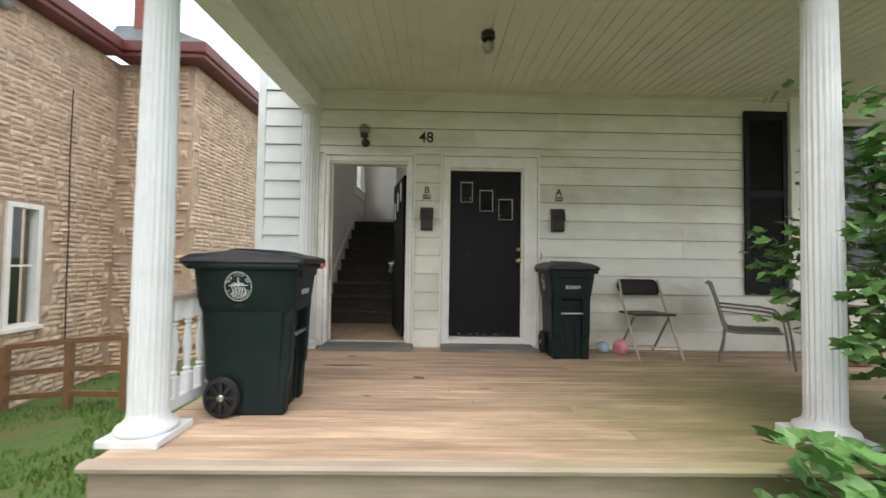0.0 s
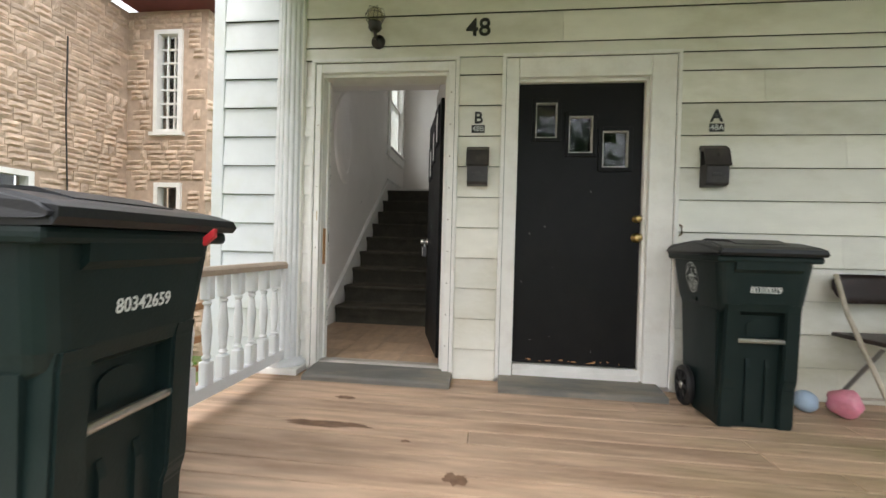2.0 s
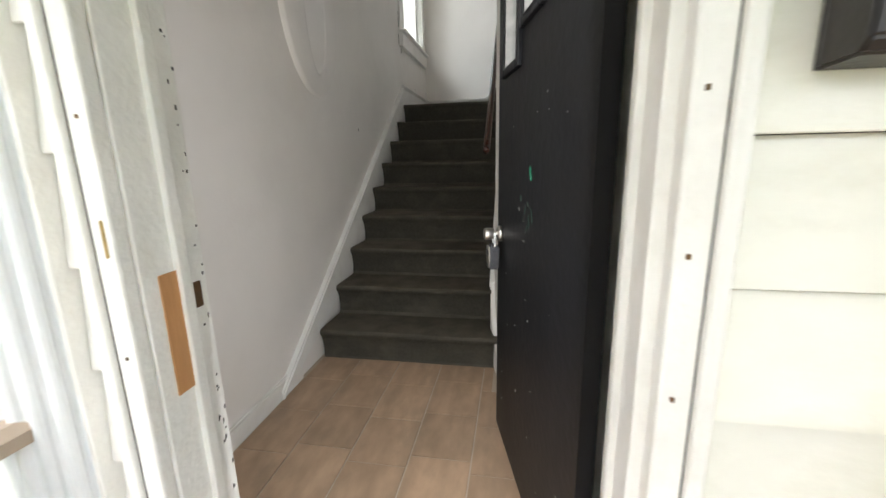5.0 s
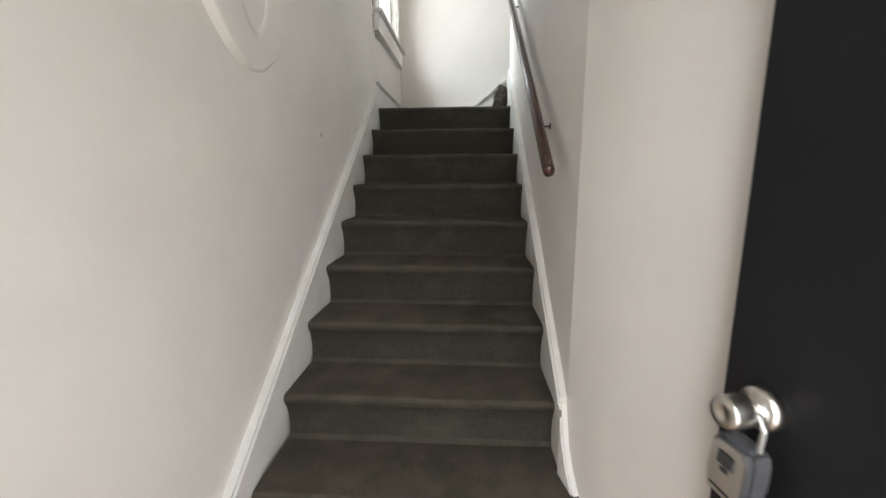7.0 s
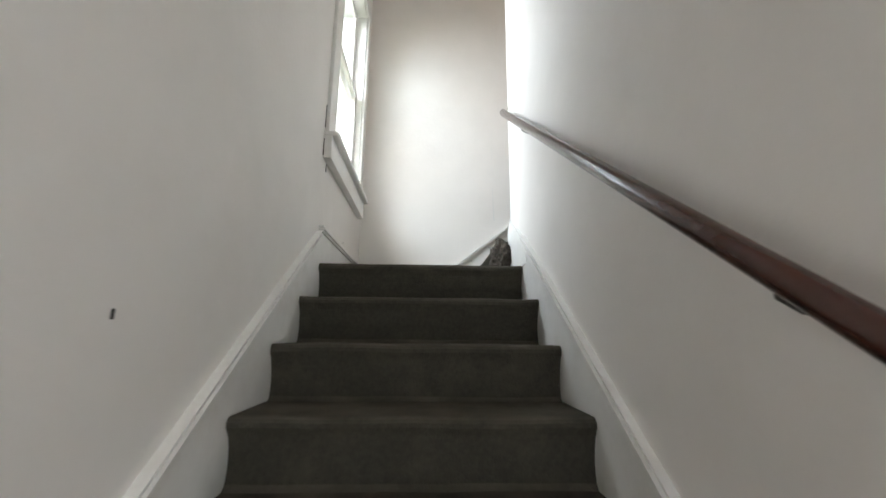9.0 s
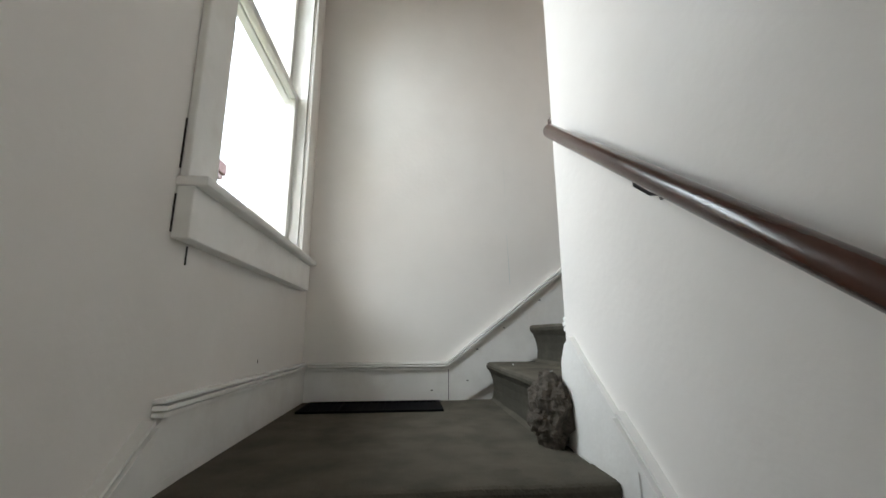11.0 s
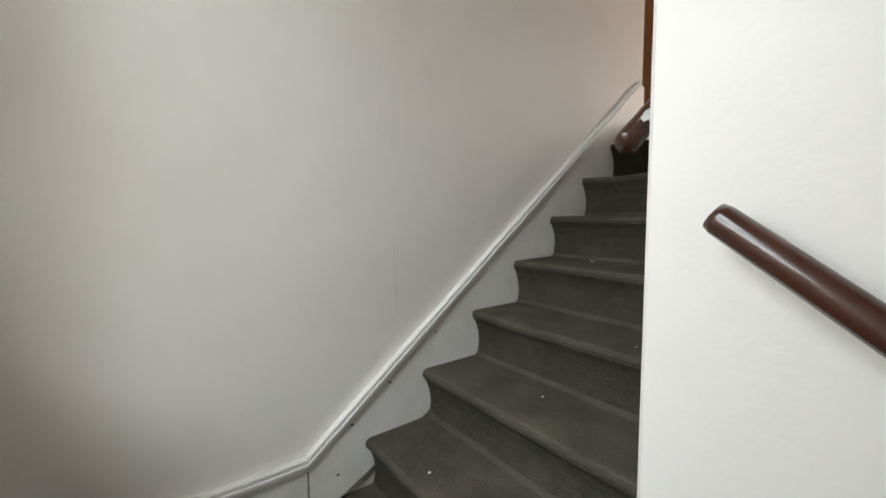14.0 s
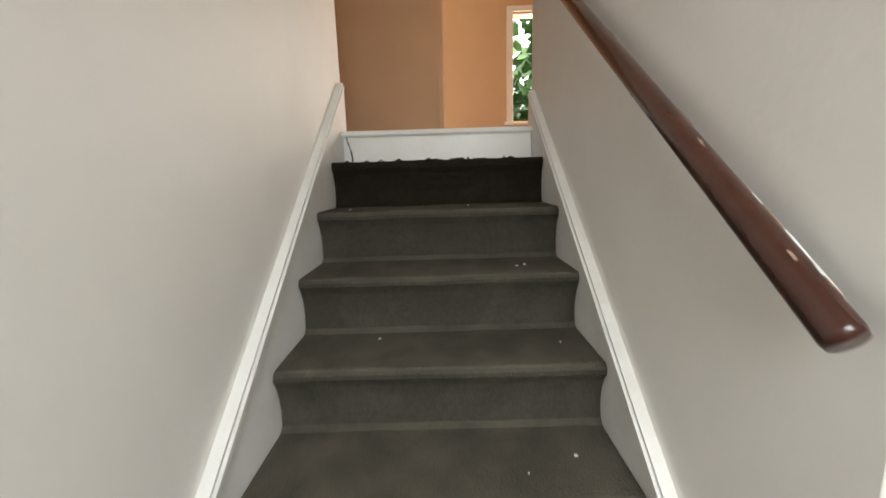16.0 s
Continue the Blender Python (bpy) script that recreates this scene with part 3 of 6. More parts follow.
# ---- doors ----
def door_casing(name, x0, x1, ztop, zbot, xo0, xo1, zo, label, material):
    bm = box(xo0, x0 + 0.019, -0.042, -0.006, zbot, zo, 0.006)
    box(x1, xo1, -0.042, 0.0, zbot, zo, 0.006, bm=bm)
    box(x0 + 0.019, x1, -0.041, 0.0, ztop, zo, 0.006, bm=bm)
    box(xo0 - 0.014, xo0 + 0.012, -0.056, -0.0, zbot, zo + 0.012, 0.005, bm=bm)
    box(xo1 - 0.012, xo1 + 0.014, -0.056, -0.0, zbot, zo + 0.012, 0.005, bm=bm)
    box(xo0 - 0.014, xo1 + 0.014, -0.058, -0.0, zo + 0.003, zo + 0.028, 0.005, bm=bm)
    for x, s in ((x0, 1), (x1, -1)):           # jamb and stop
        a, b = sorted((x - s * 0.003, x + s * 0.022))
        box(a, b, -0.005, FACE + 0.01, zbot, ztop, 0.003, bm=bm)
        a, b = sorted((x + s * 0.018, x + s * 0.036))
        box(a, b, 0.075, 0.105, zbot, ztop, 0.003, bm=bm)
    box(x0, x1, -0.005, FACE + 0.01, ztop - 0.022, ztop + 0.003, 0.003, bm=bm)
    return structure(name, bm, material, label)


door_casing("door_frame_1", -0.84, 0.115, 2.18, 0.02, -0.878, 0.178, 2.245, "old white door frame with scarred paint", OLDTRIM)
door_casing("door_frame_2", 0.59, 1.485, 2.12, 0.02, 0.505, 1.66, 2.255, "cream-white door frame with dusty head moulding", OLDTRIM)
for name, x0, x1 in (("sill_1", -0.83, 0.19), ("sill_2", 0.515, 1.57)):
    structure(name, prism([(-0.25, -0.01), (-0.25, 0.018), (-0.235, 0.028), (0.01, 0.048), (0.01, -0.01)], "x", x0, x1), GREYSILL, "worn grey-painted door sill")
structure("threshold_1", prism([(-0.005, 0.015), (0.0, 0.052), (0.012, 0.060), (0.10, 0.056), (0.15, 0.022), (0.15, 0.01)], "x", -0.815, 0.090), THRESH, "scuffed grey-white threshold strip")
structure("threshold_2", prism([(-0.03, 0.03), (-0.03, 0.085), (0.0, 0.115), (0.10, 0.115), (0.10, 0.03)], "x", 0.615, 1.462), TRIMW, "white threshold below the black door")
bm = bmesh.new()
for x, z1 in ((-0.8635, 2.24), (0.1635, 2.24), (0.5195, 2.25), (1.6455, 2.25)):   # dark joints beside the back bands
    box(x - 0.0012, x + 0.0012, -0.0428, -0.040, 0.03, z1, bm=bm)
for x0, x1, z in ((-0.86, 0.158, 2.2465), (0.524, 1.641, 2.2565)):
    box(x0, x1, -0.0435, -0.040, z - 0.002, z + 0.002, bm=bm)
tagged(part("casing_joints", bm, GAPSHADE), "dark open joints in the door frames' trim", "crack", kind="stuff")
bm = bmesh.new()
for k in range(9):
    z = 0.22 + 0.225 * k
    box(0.132, 0.139, -0.0445, -0.041, z, z + 0.008, 0.001, bm=bm)
    if k % 2:
        box(-0.845, -0.839, -0.0445, -0.041, z, z + 0.007, 0.001, bm=bm)
tagged(part("nail_heads", bm, RUST), "rusty nail heads in the door frame", "nails", kind="stuff")
rnd = random.Random(19)
bm = bmesh.new()
for _ in range(16):
    x, z, l = rnd.uniform(0.65, 1.44), 0.122 + rnd.uniform(0.012, 0.03), rnd.uniform(0.003, 0.016)
    box(x - l, x + l, 0.0325, 0.0342, z - 0.003, z + rnd.uniform(0.002, 0.006), bm=bm)
tagged(part("worn_door_foot", bm, RAWWOOD), "paint worn to bare wood along the black door's foot", "paint damage", kind="stuff")
bm = bmesh.new()
for _ in range(9):
    x, z, l = rnd.uniform(0.66, 1.42), rnd.uniform(0.2, 1.5), rnd.uniform(0.001, 0.0045)
    box(x - l * 0.6, x + l * 0.6, 0.0328, 0.0342, z - l, z + l, bm=bm)
tagged(part("door_nicks", bm, SCUFF), "pale nicks in the closed black door", "scratches", kind="stuff")
# lock strike and bare wood patch on the jamb
bm = box(-0.8165, -0.813, 0.03, 0.075, 0.775, 1.045, 0.001)
tagged(part("patched_jamb", bm, RAWWOOD), "bare orange wood patch let into the jamb", "repair patch")
tagged(part("strike_plate", box(-0.818, -0.812, 0.085, 0.135, 0.945, 1.005, 0.002), RUST), "rusty strike plate on the door jamb", "strike plate")
tagged(part("upper_strike_plate", box(-0.838, -0.834, -0.047, -0.015, 1.10, 1.17, 0.002), BRASS), "small worn strike plate on the door frame", "strike plate")
bm = bmesh.new()
rnd = random.Random(11)
for _ in range(46):
    z, y = rnd.uniform(0.2, 2.0), rnd.choice((0.145, 0.158, 0.152)) + rnd.uniform(-0.012, 0.002)
    w, h = rnd.uniform(0.002, 0.005), rnd.uniform(0.003, 0.012)
    box(-0.8185, -0.8165, y - w, y, z, z + h, 0, bm=bm)
tagged(part("paint_chips", bm, GAPSHADE), "dark chips in the old paint of the door jamb", "paint damage", kind="stuff")


def door_leaf(name, label, m, flip, handle_parts):
    """Black slab door with three stepped lights; local x runs from the hinge, outside towards -y."""
    d = thing(name, label, "door")
    d.matrix_world = m
    d["kind"] = "structure"
    W, H, T = 0.878, 1.99, 0.042
    lift = 0.10 if flip else 0.0
    lights = [(x0, x1, z0 + lift, z1 + lift) for x0, x1, z0, z1 in ((0.115, 0.275, 1.59, 1.85), (0.345, 0.52, 1.485, 1.755), (0.575, 0.76, 1.385, 1.65))]
    s = -1 if flip else 1
    bm = bmesh.new()
    xs = sorted({0, W, *[v for a in lights for v in a[:2]]})
    for x0, x1 in zip(xs, xs[1:]):
        hole = next((a for a in lights if a[0] <= x0 and x1 <= a[1]), None)
        for z0, z1 in ([(0, H)] if not hole else [(0, hole[2]), (hole[3], H)]):
            a, b = sorted((s * x0, s * x1))
            box(a, b, -T / 2, T / 2, z0, z1, bm=bm)
    bmesh.ops.remove_doubles(bm, verts=bm.verts[:], dist=0.0001)
    part("slab", bm, BLACK, d)
    for x0, x1, z0, z1 in lights:
        a, b = sorted((s * x0, s * x1))
        bm = bmesh.new()
        for u0, u1, v0, v1 in ((a - 0.022, a + 0.006, z0 - 0.022, z1 + 0.022), (b - 0.006, b + 0.022, z0 - 0.022, z1 + 0.022), (a + 0.006, b - 0.006, z0 - 0.022, z0 + 0.006), (a + 0.006, b - 0.006, z1 - 0.006, z1 + 0.022)):
            box(u0, u1, -T / 2 - 0.014, T / 2 + 0.014, v0, v1, 0.004, bm=bm)
        f = part("light_frame", bm, BLACK, d)
        bm = bmesh.new()
        for u0, u1, v0, v1 in ((a + 0.006, a + 0.013, z0 + 0.006, z1 - 0.006), (b - 0.013, b - 0.006, z0 + 0.006, z1 - 0.006), (a + 0.013, b - 0.013, z0 + 0.006, z0 + 0.013), (a + 0.013, b - 0.013, z1 - 0.013, z1 - 0.006)):
            box(u0, u1, -T / 2 - 0.006, T / 2 - 0.01, v0, v1, bm=bm)
        part("glazing_bead", bm, SCUFF, f, "pale putty line")
        g = part("pane", box(a, b, -0.004, 0.004, z0, z1), GLASS, f)
        g.visible_shadow = False
    handle_parts(d, s, W, T)
    return d


def knobs(d, s, W, T):
    for z, r, n in ((0.905, 0.030, "door_knob"), (1.035, 0.024, "deadbolt")):
        x = s * (W - 0.055)
        m = pose(x, -T / 2, z, 90, 0, 0)
        bm = turned([(r * 1.1, 0), (r * 1.1, 0.006), (r * 0.5, 0.010), (r * 0.45, 0.024), (r * 0.95, 0.034), (r, 0.050), (r * 0.7, 0.060)], 20)
        bmesh.ops.transform(bm, matrix=m, verts=bm.verts[:])
        part(n, bm, BRASS, d, "worn brass knob" if n == "door_knob" else "worn brass lock", True)


def knob_and_keybox(d, s, W, T):
    x = s * (W - 0.065)
    bm = turned([(0.031, 0), (0.031, 0.010), (0.026, 0.016), (0.013, 0.018), (0.013, 0.028), (0.020, 0.031), (0.023, 0.036), (0.0235, 0.064), (0.021, 0.069), (0.008, 0.069), (0.007, 0.067)], 24)
    bmesh.ops.transform(bm, matrix=pose(x, -T / 2, 0.893, 90, 0, 0), verts=bm.verts[:])
    k = part("door_knob", bm, NICKEL, d, "satin metal door knob", True)
    k2 = part("inner_knob", turned([(0.033, 0), (0.033, 0.008), (0.014, 0.012), (0.014, 0.03), (0.026, 0.04), (0.02, 0.06)], 18), NICKEL, d)
    k2.matrix_basis = pose(x, T / 2, 0.893, -90, 0, 0)


door_leaf("door_2", "closed black door with three small stepped windows and brass locks", pose(0.614, 0.055, 0.122), False, knobs)
open_door = door_leaf("door_1", "open black door with scuffed paint and a hanging key box", pose(0.062, 0.178, 0.075, 0, 0, -76), True, knob_and_keybox)
DM = open_door.matrix_world.copy()


def on_leaf(bm, x, z, rz=0, y=-0.0225):
    """Sets a flat mark upright on the outer face of the open leaf, x from the hinge."""
    bmesh.ops.transform(bm, matrix=DM @ pose(-x, y, z, 0, rz, 0), verts=bm.verts[:])
    return bm


key_box = thing("key_lock_box", "grey key lock box hanging from the door knob", "lock box")
KEYAT = (0.806, 0.850, 5, -0.036)
bm = prism([(-0.024, 0.0), (0.024, 0.0), (0.034, -0.012), (0.036, -0.060), (0.028, -0.098), (-0.028, -0.098), (-0.036, -0.060), (-0.034, -0.012)], "y", -0.036, 0.0)
bmesh.ops.bevel(bm, geom=bm.edges[:], offset=0.006, segments=2, affect="EDGES")
part("case", on_leaf(bm, *KEYAT), RUBBER, key_box, "dark grey rubber case")
bm = prism([(-0.018, -0.006), (0.018, -0.006), (0.026, -0.016), (0.028, -0.058), (0.021, -0.090), (-0.021, -0.090), (-0.028, -0.058), (-0.026, -0.016)], "y", -0.041, -0.034)
part("front_plate", on_leaf(bm, *KEYAT), NICKEL, key_box, "pale metal front plate")
part("shutter", on_leaf(box(-0.013, 0.013, -0.0445, -0.040, -0.040, -0.020, 0.002), *KEYAT), BLACKMARK, key_box, "dark sliding cover")
part("latch", on_leaf(box(-0.006, 0.006, -0.044, -0.040, -0.050, -0.044, 0.001), *KEYAT), BLACKMARK, key_box)
part("seam", on_leaf(box(-0.018, 0.018, -0.0425, -0.040, -0.082, -0.079), *KEYAT), BLACKMARK, key_box)
bm = tube([(-0.02, -0.016, -0.002), (-0.02, -0.016, 0.030), (-0.012, -0.016, 0.047), (0.012, -0.016, 0.047), (0.02, -0.016, 0.030), (0.02, -0.016, -0.002)], 0.004, 8)
part("shackle", on_leaf(bm, *KEYAT), STEEL, key_box)
rnd = random.Random(8)
bm = bmesh.new()
for _ in range(24):
    x, z, l, w = rnd.uniform(0.10, 0.86), rnd.uniform(0.15, 1.35), rnd.uniform(0.0015, 0.005), rnd.uniform(0.0006, 0.0014)
    one = box(-l, l, -0.001, 0, -w, w)
    on_leaf(one, x, z, rnd.uniform(0, 180))
    me = bpy.data.meshes.new("t")
    one.to_mesh(me)
    bm.from_mesh(me)
    one.free()
    bpy.data.meshes.remove(me)
tagged(part("door_scratches", bm, SCUFF), "pale scratches on the open black door", "scratches", kind="stuff")
bm = prism([(-0.012, 0.012), (-0.006, 0.02), (0.002, 0.012), (0.004, -0.002), (0.014, -0.010), (0.010, -0.022), (0.0, -0.02), (-0.008, -0.006)], "y", -0.001, 0)
tagged(part("paint_spot", on_leaf(bm, 0.42, 1.145), GREENPAINT), "spot of green paint on the black door", "paint spot")
bm = bmesh.new()
for x, z, l, w, turn in ((0.44, 1.05, 0.012, 0.0035, 40), (0.40, 1.02, 0.035, 0.0010, 70), (0.47, 1.03, 0.022, 0.0012, 105), (0.49, 1.0, 0.018, 0.0010, 60),
                         (0.45, 0.975, 0.020, 0.0010, 120), (0.52, 1.06, 0.012, 0.0020, 60), (0.43, 1.0, 0.030, 0.0008, 85)):
    one = box(-l * 0.7, l * 0.7, -0.001, 0, -w * 0.4, w * 0.4)
    on_leaf(one, x, z, turn)
    me = bpy.data.meshes.new("t")
    one.to_mesh(me)
    bm.from_mesh(me)
    one.free()
    bpy.data.meshes.remove(me)
tagged(part("green_scrapes", bm, GREENSCRAPE), "thin green scrapes on the open black door", "scratches", kind="stuff")


# ---- siding ----
def siding():
    """Lapped boards: a thin wedge each, with its butt shadow painted as a dark strip."""
    rows = [(-0.005 + 0.2165 * k, 0.2165) for k in range(14)]
    cache = {}

    def board(x0, x1, z, h, mat, wall):
        key = (round(x1 - x0, 3), round(h, 3), mat.name)
        if key not in cache:
            cache[key] = finish("siding_board", prism([(0, h + 0.010), (-0.005, h + 0.010), (-0.026, 0.006), (-0.026, -0.003), (-0.023, -0.005), (-0.019, 0.004), (0, 0.0045)], "x", 0, x1 - x0), mat)
        ob = new("siding_board", cache[key])
        ob.parent, ob.location = wall, (x0, 0, z)
        # thin dark strip below the butt draws the lap's shadow
        if x1 - x0 > 0.1:
            key = ("joint", round(x1 - x0, 3))
            if key not in cache:
                cache[key] = finish("open_joint", box(0, x1 - x0, -0.0205, -0.006, -0.0062, -0.0048), GAPSHADE)
            ob = new("open_joint", cache[key])
            ob.parent, ob.location = wall, (x0, 0, z)

    for z, h in rows:
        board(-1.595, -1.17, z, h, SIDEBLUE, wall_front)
        if z < 2.2:
            board(0.192, 0.491, z, h, SIDING, wall_front)
            if z < 2.0:
                board(-0.953, -0.892, z, h, OLDTRIM, wall_front)
        top = z + h > 2.27
        if top:
            join = random.Random(int(z * 100)).choice((1.9, 2.4, 0.9))
            zz, hh = (z, h) if z > 2.28 else (2.285, z + h - 2.285)
            board(-0.965, join - 0.001, zz, hh, SIDING, wall_front)
            board(join + 0.001, 4.13 if z < 2.9 else 6.6, zz, hh, SIDING, wall_front)
            if z <= 2.28:
                board(1.674, 4.13, z, zz - z, SIDING, wall_front)
        else:
            join = random.Random(int(z * 100) + 3).choice((2.7, 3.4, 2.2))
            board(1.674, join - 0.001, z, h, SIDING, wall_front)
            board(join + 0.001, 4.70, z, h, SIDING, wall_front)
    for k in range(-3, 0):
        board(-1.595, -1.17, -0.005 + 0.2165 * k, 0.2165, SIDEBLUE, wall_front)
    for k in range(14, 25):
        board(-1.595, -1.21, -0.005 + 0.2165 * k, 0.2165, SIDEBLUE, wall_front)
    for z in (0.0, 0.2165, 0.433):
        board(4.702, 6.6, z, 0.2165, SIDING, wall_front)


siding()
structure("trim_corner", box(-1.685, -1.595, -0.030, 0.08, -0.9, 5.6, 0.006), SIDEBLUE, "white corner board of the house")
structure("trim_strip", box(-0.968, -0.955, -0.055, 0.0, 0.0, 2.9, 0.003), OLDTRIM, "narrow white strip beside the door frame")


# ---- front window and shutter ----
def sash_window(name, label, x0, x1, z0, z1, mid):
    bm = box(x0 - 0.16, x0, -0.045, 0, z0 - 0.02, z1 + 0.22, 0.008)
    box(x1, x1 + 0.16, -0.045, 0, z0 - 0.02, z1 + 0.22, 0.008, bm=bm)
    box(x0, x1, -0.043, 0, z1, z1 + 0.215, 0.008, bm=bm)
    box(x0 - 0.18, x1 + 0.18, -0.055, 0, z1 + 0.22, z1 + 0.25, 0.006, bm=bm)
    w = structure(name, bm, OLDTRIM, label)
    part("window_sill", box(x0 - 0.2, x1 + 0.2, -0.09, 0.1, z0 - 0.06, z0 - 0.02, 0.008), OLDTRIM, w)
    for a, b, y in ((z0, mid + 0.02, 0.03), (mid - 0.02, z1, 0.07)):
        bm = box(x0, x0 + 0.045, y, y + 0.035, a - 0.02 if a == z0 else a, b)
        box(x1 - 0.045, x1, y, y + 0.035, a - 0.02 if a == z0 else a, b, bm=bm)
        box(x0 + 0.045, x1 - 0.045, y, y + 0.035, a - 0.02 if a == z0 else a, a + 0.04, bm=bm)
        box(x0 + 0.045, x1 - 0.045, y, y + 0.035, b - 0.04, b, bm=bm)
        f = part("sash", bm, TRIMW, w)
        p = part("pane", box(x0 + 0.045, x1 - 0.045, y + 0.014, y + 0.02, a + 0.04, b - 0.04), GLASS, f)
        p.visible_shadow = False
    return w


sash_window("window_1", "white-framed sash window with a dark room behind", 4.87, 5.95, 0.70, 2.80, 1.785)
part("curtain", box(4.92, 4.99, 0.12, 0.135, 1.0, 1.95, 0.003), TRIMW, bpy.data.objects["window_1"], "strip of white blind")


def shutter(x0, x1, z0, z1):
    s = thing("louvred_shutter", "tall black louvred shutter screwed beside the window", "shutter", (x0, -0.031, z0))
    w, h = x1 - x0, z1 - z0
    bm = box(0, 0.06, -0.022, 0, 0, h, 0.004)
    box(w - 0.06, w, -0.022, 0, 0, h, 0.004, bm=bm)
    for a, b in ((0, 0.11), (h * 0.53, h * 0.53 + 0.07), (h - 0.10, h)):
        box(0.06, w - 0.06, -0.021, 0, a, b, 0.003, bm=bm)
    part("frame", bm, SHUTTER, s)
    part("backing", box(0.05, w - 0.05, -0.004, 0, 0.05, h - 0.05), SHUTTER, s)
    me = finish("slat", prism([(-0.018, -0.004), (-0.014, -0.006), (-0.004, 0.014), (-0.007, 0.016)], "x", 0.06, w - 0.06), SHUTTER)
    z = 0.125
    while z < h - 0.13:
        if not h * 0.53 - 0.02 < z < h * 0.53 + 0.08:
            b = new("slat", me)
            b.parent, b.location = s, (0, 0, z)
        z += 0.030


shutter(4.14, 4.665, 0.655, 2.87)


# ---- small things on the wall ----
def mailbox(x, z, tilt=0):
    m = thing("mailbox", "black metal wall mailbox with a hooded lid", "mailbox", (x, -0.021, z), group="wall mailboxes")
    m.matrix_world = pose(x, -0.021, z) @ pose(0, 0, 0, 0, tilt, 0)
    bm = prism([(0, 0), (-0.070, 0.004), (-0.082, 0.02), (-0.082, 0.135), (-0.060, 0.145), (0, 0.145)], "x", -0.070, 0.070)
    bmesh.ops.bevel(bm, geom=bm.edges[:], offset=0.004, segments=2, affect="EDGES")
    part("body", bm, METALBLK, m)
    bm = prism([(0, 0.272), (-0.015, 0.276), (-0.062, 0.246), (-0.095, 0.135), (-0.088, 0.130), (-0.052, 0.230), (0, 0.25)], "x", -0.078, 0.078)
    part("lid", bm, METALBLK, m)
    part("back_plate", box(-0.072, 0.072, -0.008, 0, 0.0, 0.26, 0.002), METALBLK, m)
    part("name_slot", box(-0.035, 0.022, -0.086, -0.081, 0.065, 0.085, 0.003), METALBLK, m)
    part("key_cylinder", tube([(0.040, -0.080, 0.07), (0.040, -0.086, 0.07)], 0.007, 12), METALBLK, m)
    part("keyhole", box(-0.002, 0.002, -0.0885, -0.0815, 0.19, 0.215), BLACKMARK, m).location = (0, -0.003, 0)


mailbox(0.335, 1.365)
mailbox(1.885, 1.372)


def house_sign(name, label, text, size, x, z, depth=0.003):
    tagged(part(name, lettering(text, size, depth, pose(x, -0.0235, z), 0.012 * size), BLACKMARK), label, "sign")


house_sign("house_number", "black house number 48 on the siding", "48", 0.175, 0.315, 2.478)
for L, x in (("B", 0.331), ("A", 1.907)):
    house_sign("unit_letter", "black unit letter " + L + " above the mailbox", L, 0.115, x, 1.845)
    p = thing("unit_plate", "small black plate with the number 48" + L, "sign", (x, -0.0275, 1.768))
    part("plate", box(-0.046, 0.046, -0.003, 0, -0.027, 0.027, 0.001), BLACKMARK, p)
    part("lettering", lettering("48" + L, 0.052, 0.0006, pose(0, -0.0038, 0)), DECAL, p)


def wall_lamp(x, z):
    lamp = thing("wall_lamp", "small dark wall lamp with a wire-caged glass globe", "lamp", (x, -0.022, z))
    bm = turned([(0.05, 0), (0.05, 0.012), (0.03, 0.022), (0.02, 0.04)], 20)
    bmesh.ops.transform(bm, matrix=pose(0, 0, 0, 90, 0, 0), verts=bm.verts[:])
    part("mount", bm, METALBLK, lamp, smooth=True)
    part("arm", tube([(0, -0.03, 0), (0, -0.08, -0.005), (0, -0.10, 0.03)], 0.011, 10), METALBLK, lamp)
    part("cap", turned([(0.03, 0.03), (0.048, 0.05), (0.042, 0.075), (0.05, 0.085)], 18, at=(0, -0.10)), METALBLK, lamp, smooth=True)
    part("globe", turned([(0.040, 0.085), (0.054, 0.11), (0.058, 0.14), (0.046, 0.172), (0.02, 0.186)], 18, at=(0, -0.10)), LAMPGLASS, lamp, "dusty glass globe", True)
    for k in range(6):
        a = math.pi * k / 3
        part("guard_wire", tube([(r * math.cos(a), -0.10 + r * math.sin(a), z) for r, z in ((0.046, 0.08), (0.064, 0.11), (0.069, 0.14), (0.055, 0.18), (0.0, 0.198))], 0.0022, 6), METALBLK, lamp)
    part("guard_ring", tube([(0.068 * math.cos(math.pi * k / 10), -0.10 + 0.068 * math.sin(math.pi * k / 10), 0.135) for k in range(21)], 0.0022, 6, caps=False), METALBLK, lamp)


wall_lamp(-0.405, 2.40)


def ceiling_lamp(x, y):
    z = porch_ceiling_z(y) - 0.006
    lamp = thing("porch_lamp", "small black porch lamp with a clear jar", "lamp", (x, y, z))
    part("mount", turned([(0.055, -0.03), (0.06, -0.012), (0.045, 0.0), (0.03, 0.008)][::-1], 20), METALBLK, lamp, smooth=True)
    part("cap", turned([(0.03, -0.03), (0.062, -0.045), (0.062, -0.06), (0.05, -0.07)], 20), METALBLK, lamp, smooth=True)
    part("jar", turned([(0.048, -0.07), (0.055, -0.10), (0.050, -0.15), (0.035, -0.175), (0.01, -0.18)], 20), LAMPGLASS, lamp, "clear glass jar", True)
    part("bulb", turned([(0.012, -0.06), (0.014, -0.09), (0.028, -0.12), (0.02, -0.145), (0.005, -0.15)], 14), DECAL, lamp, "white bulb", True)


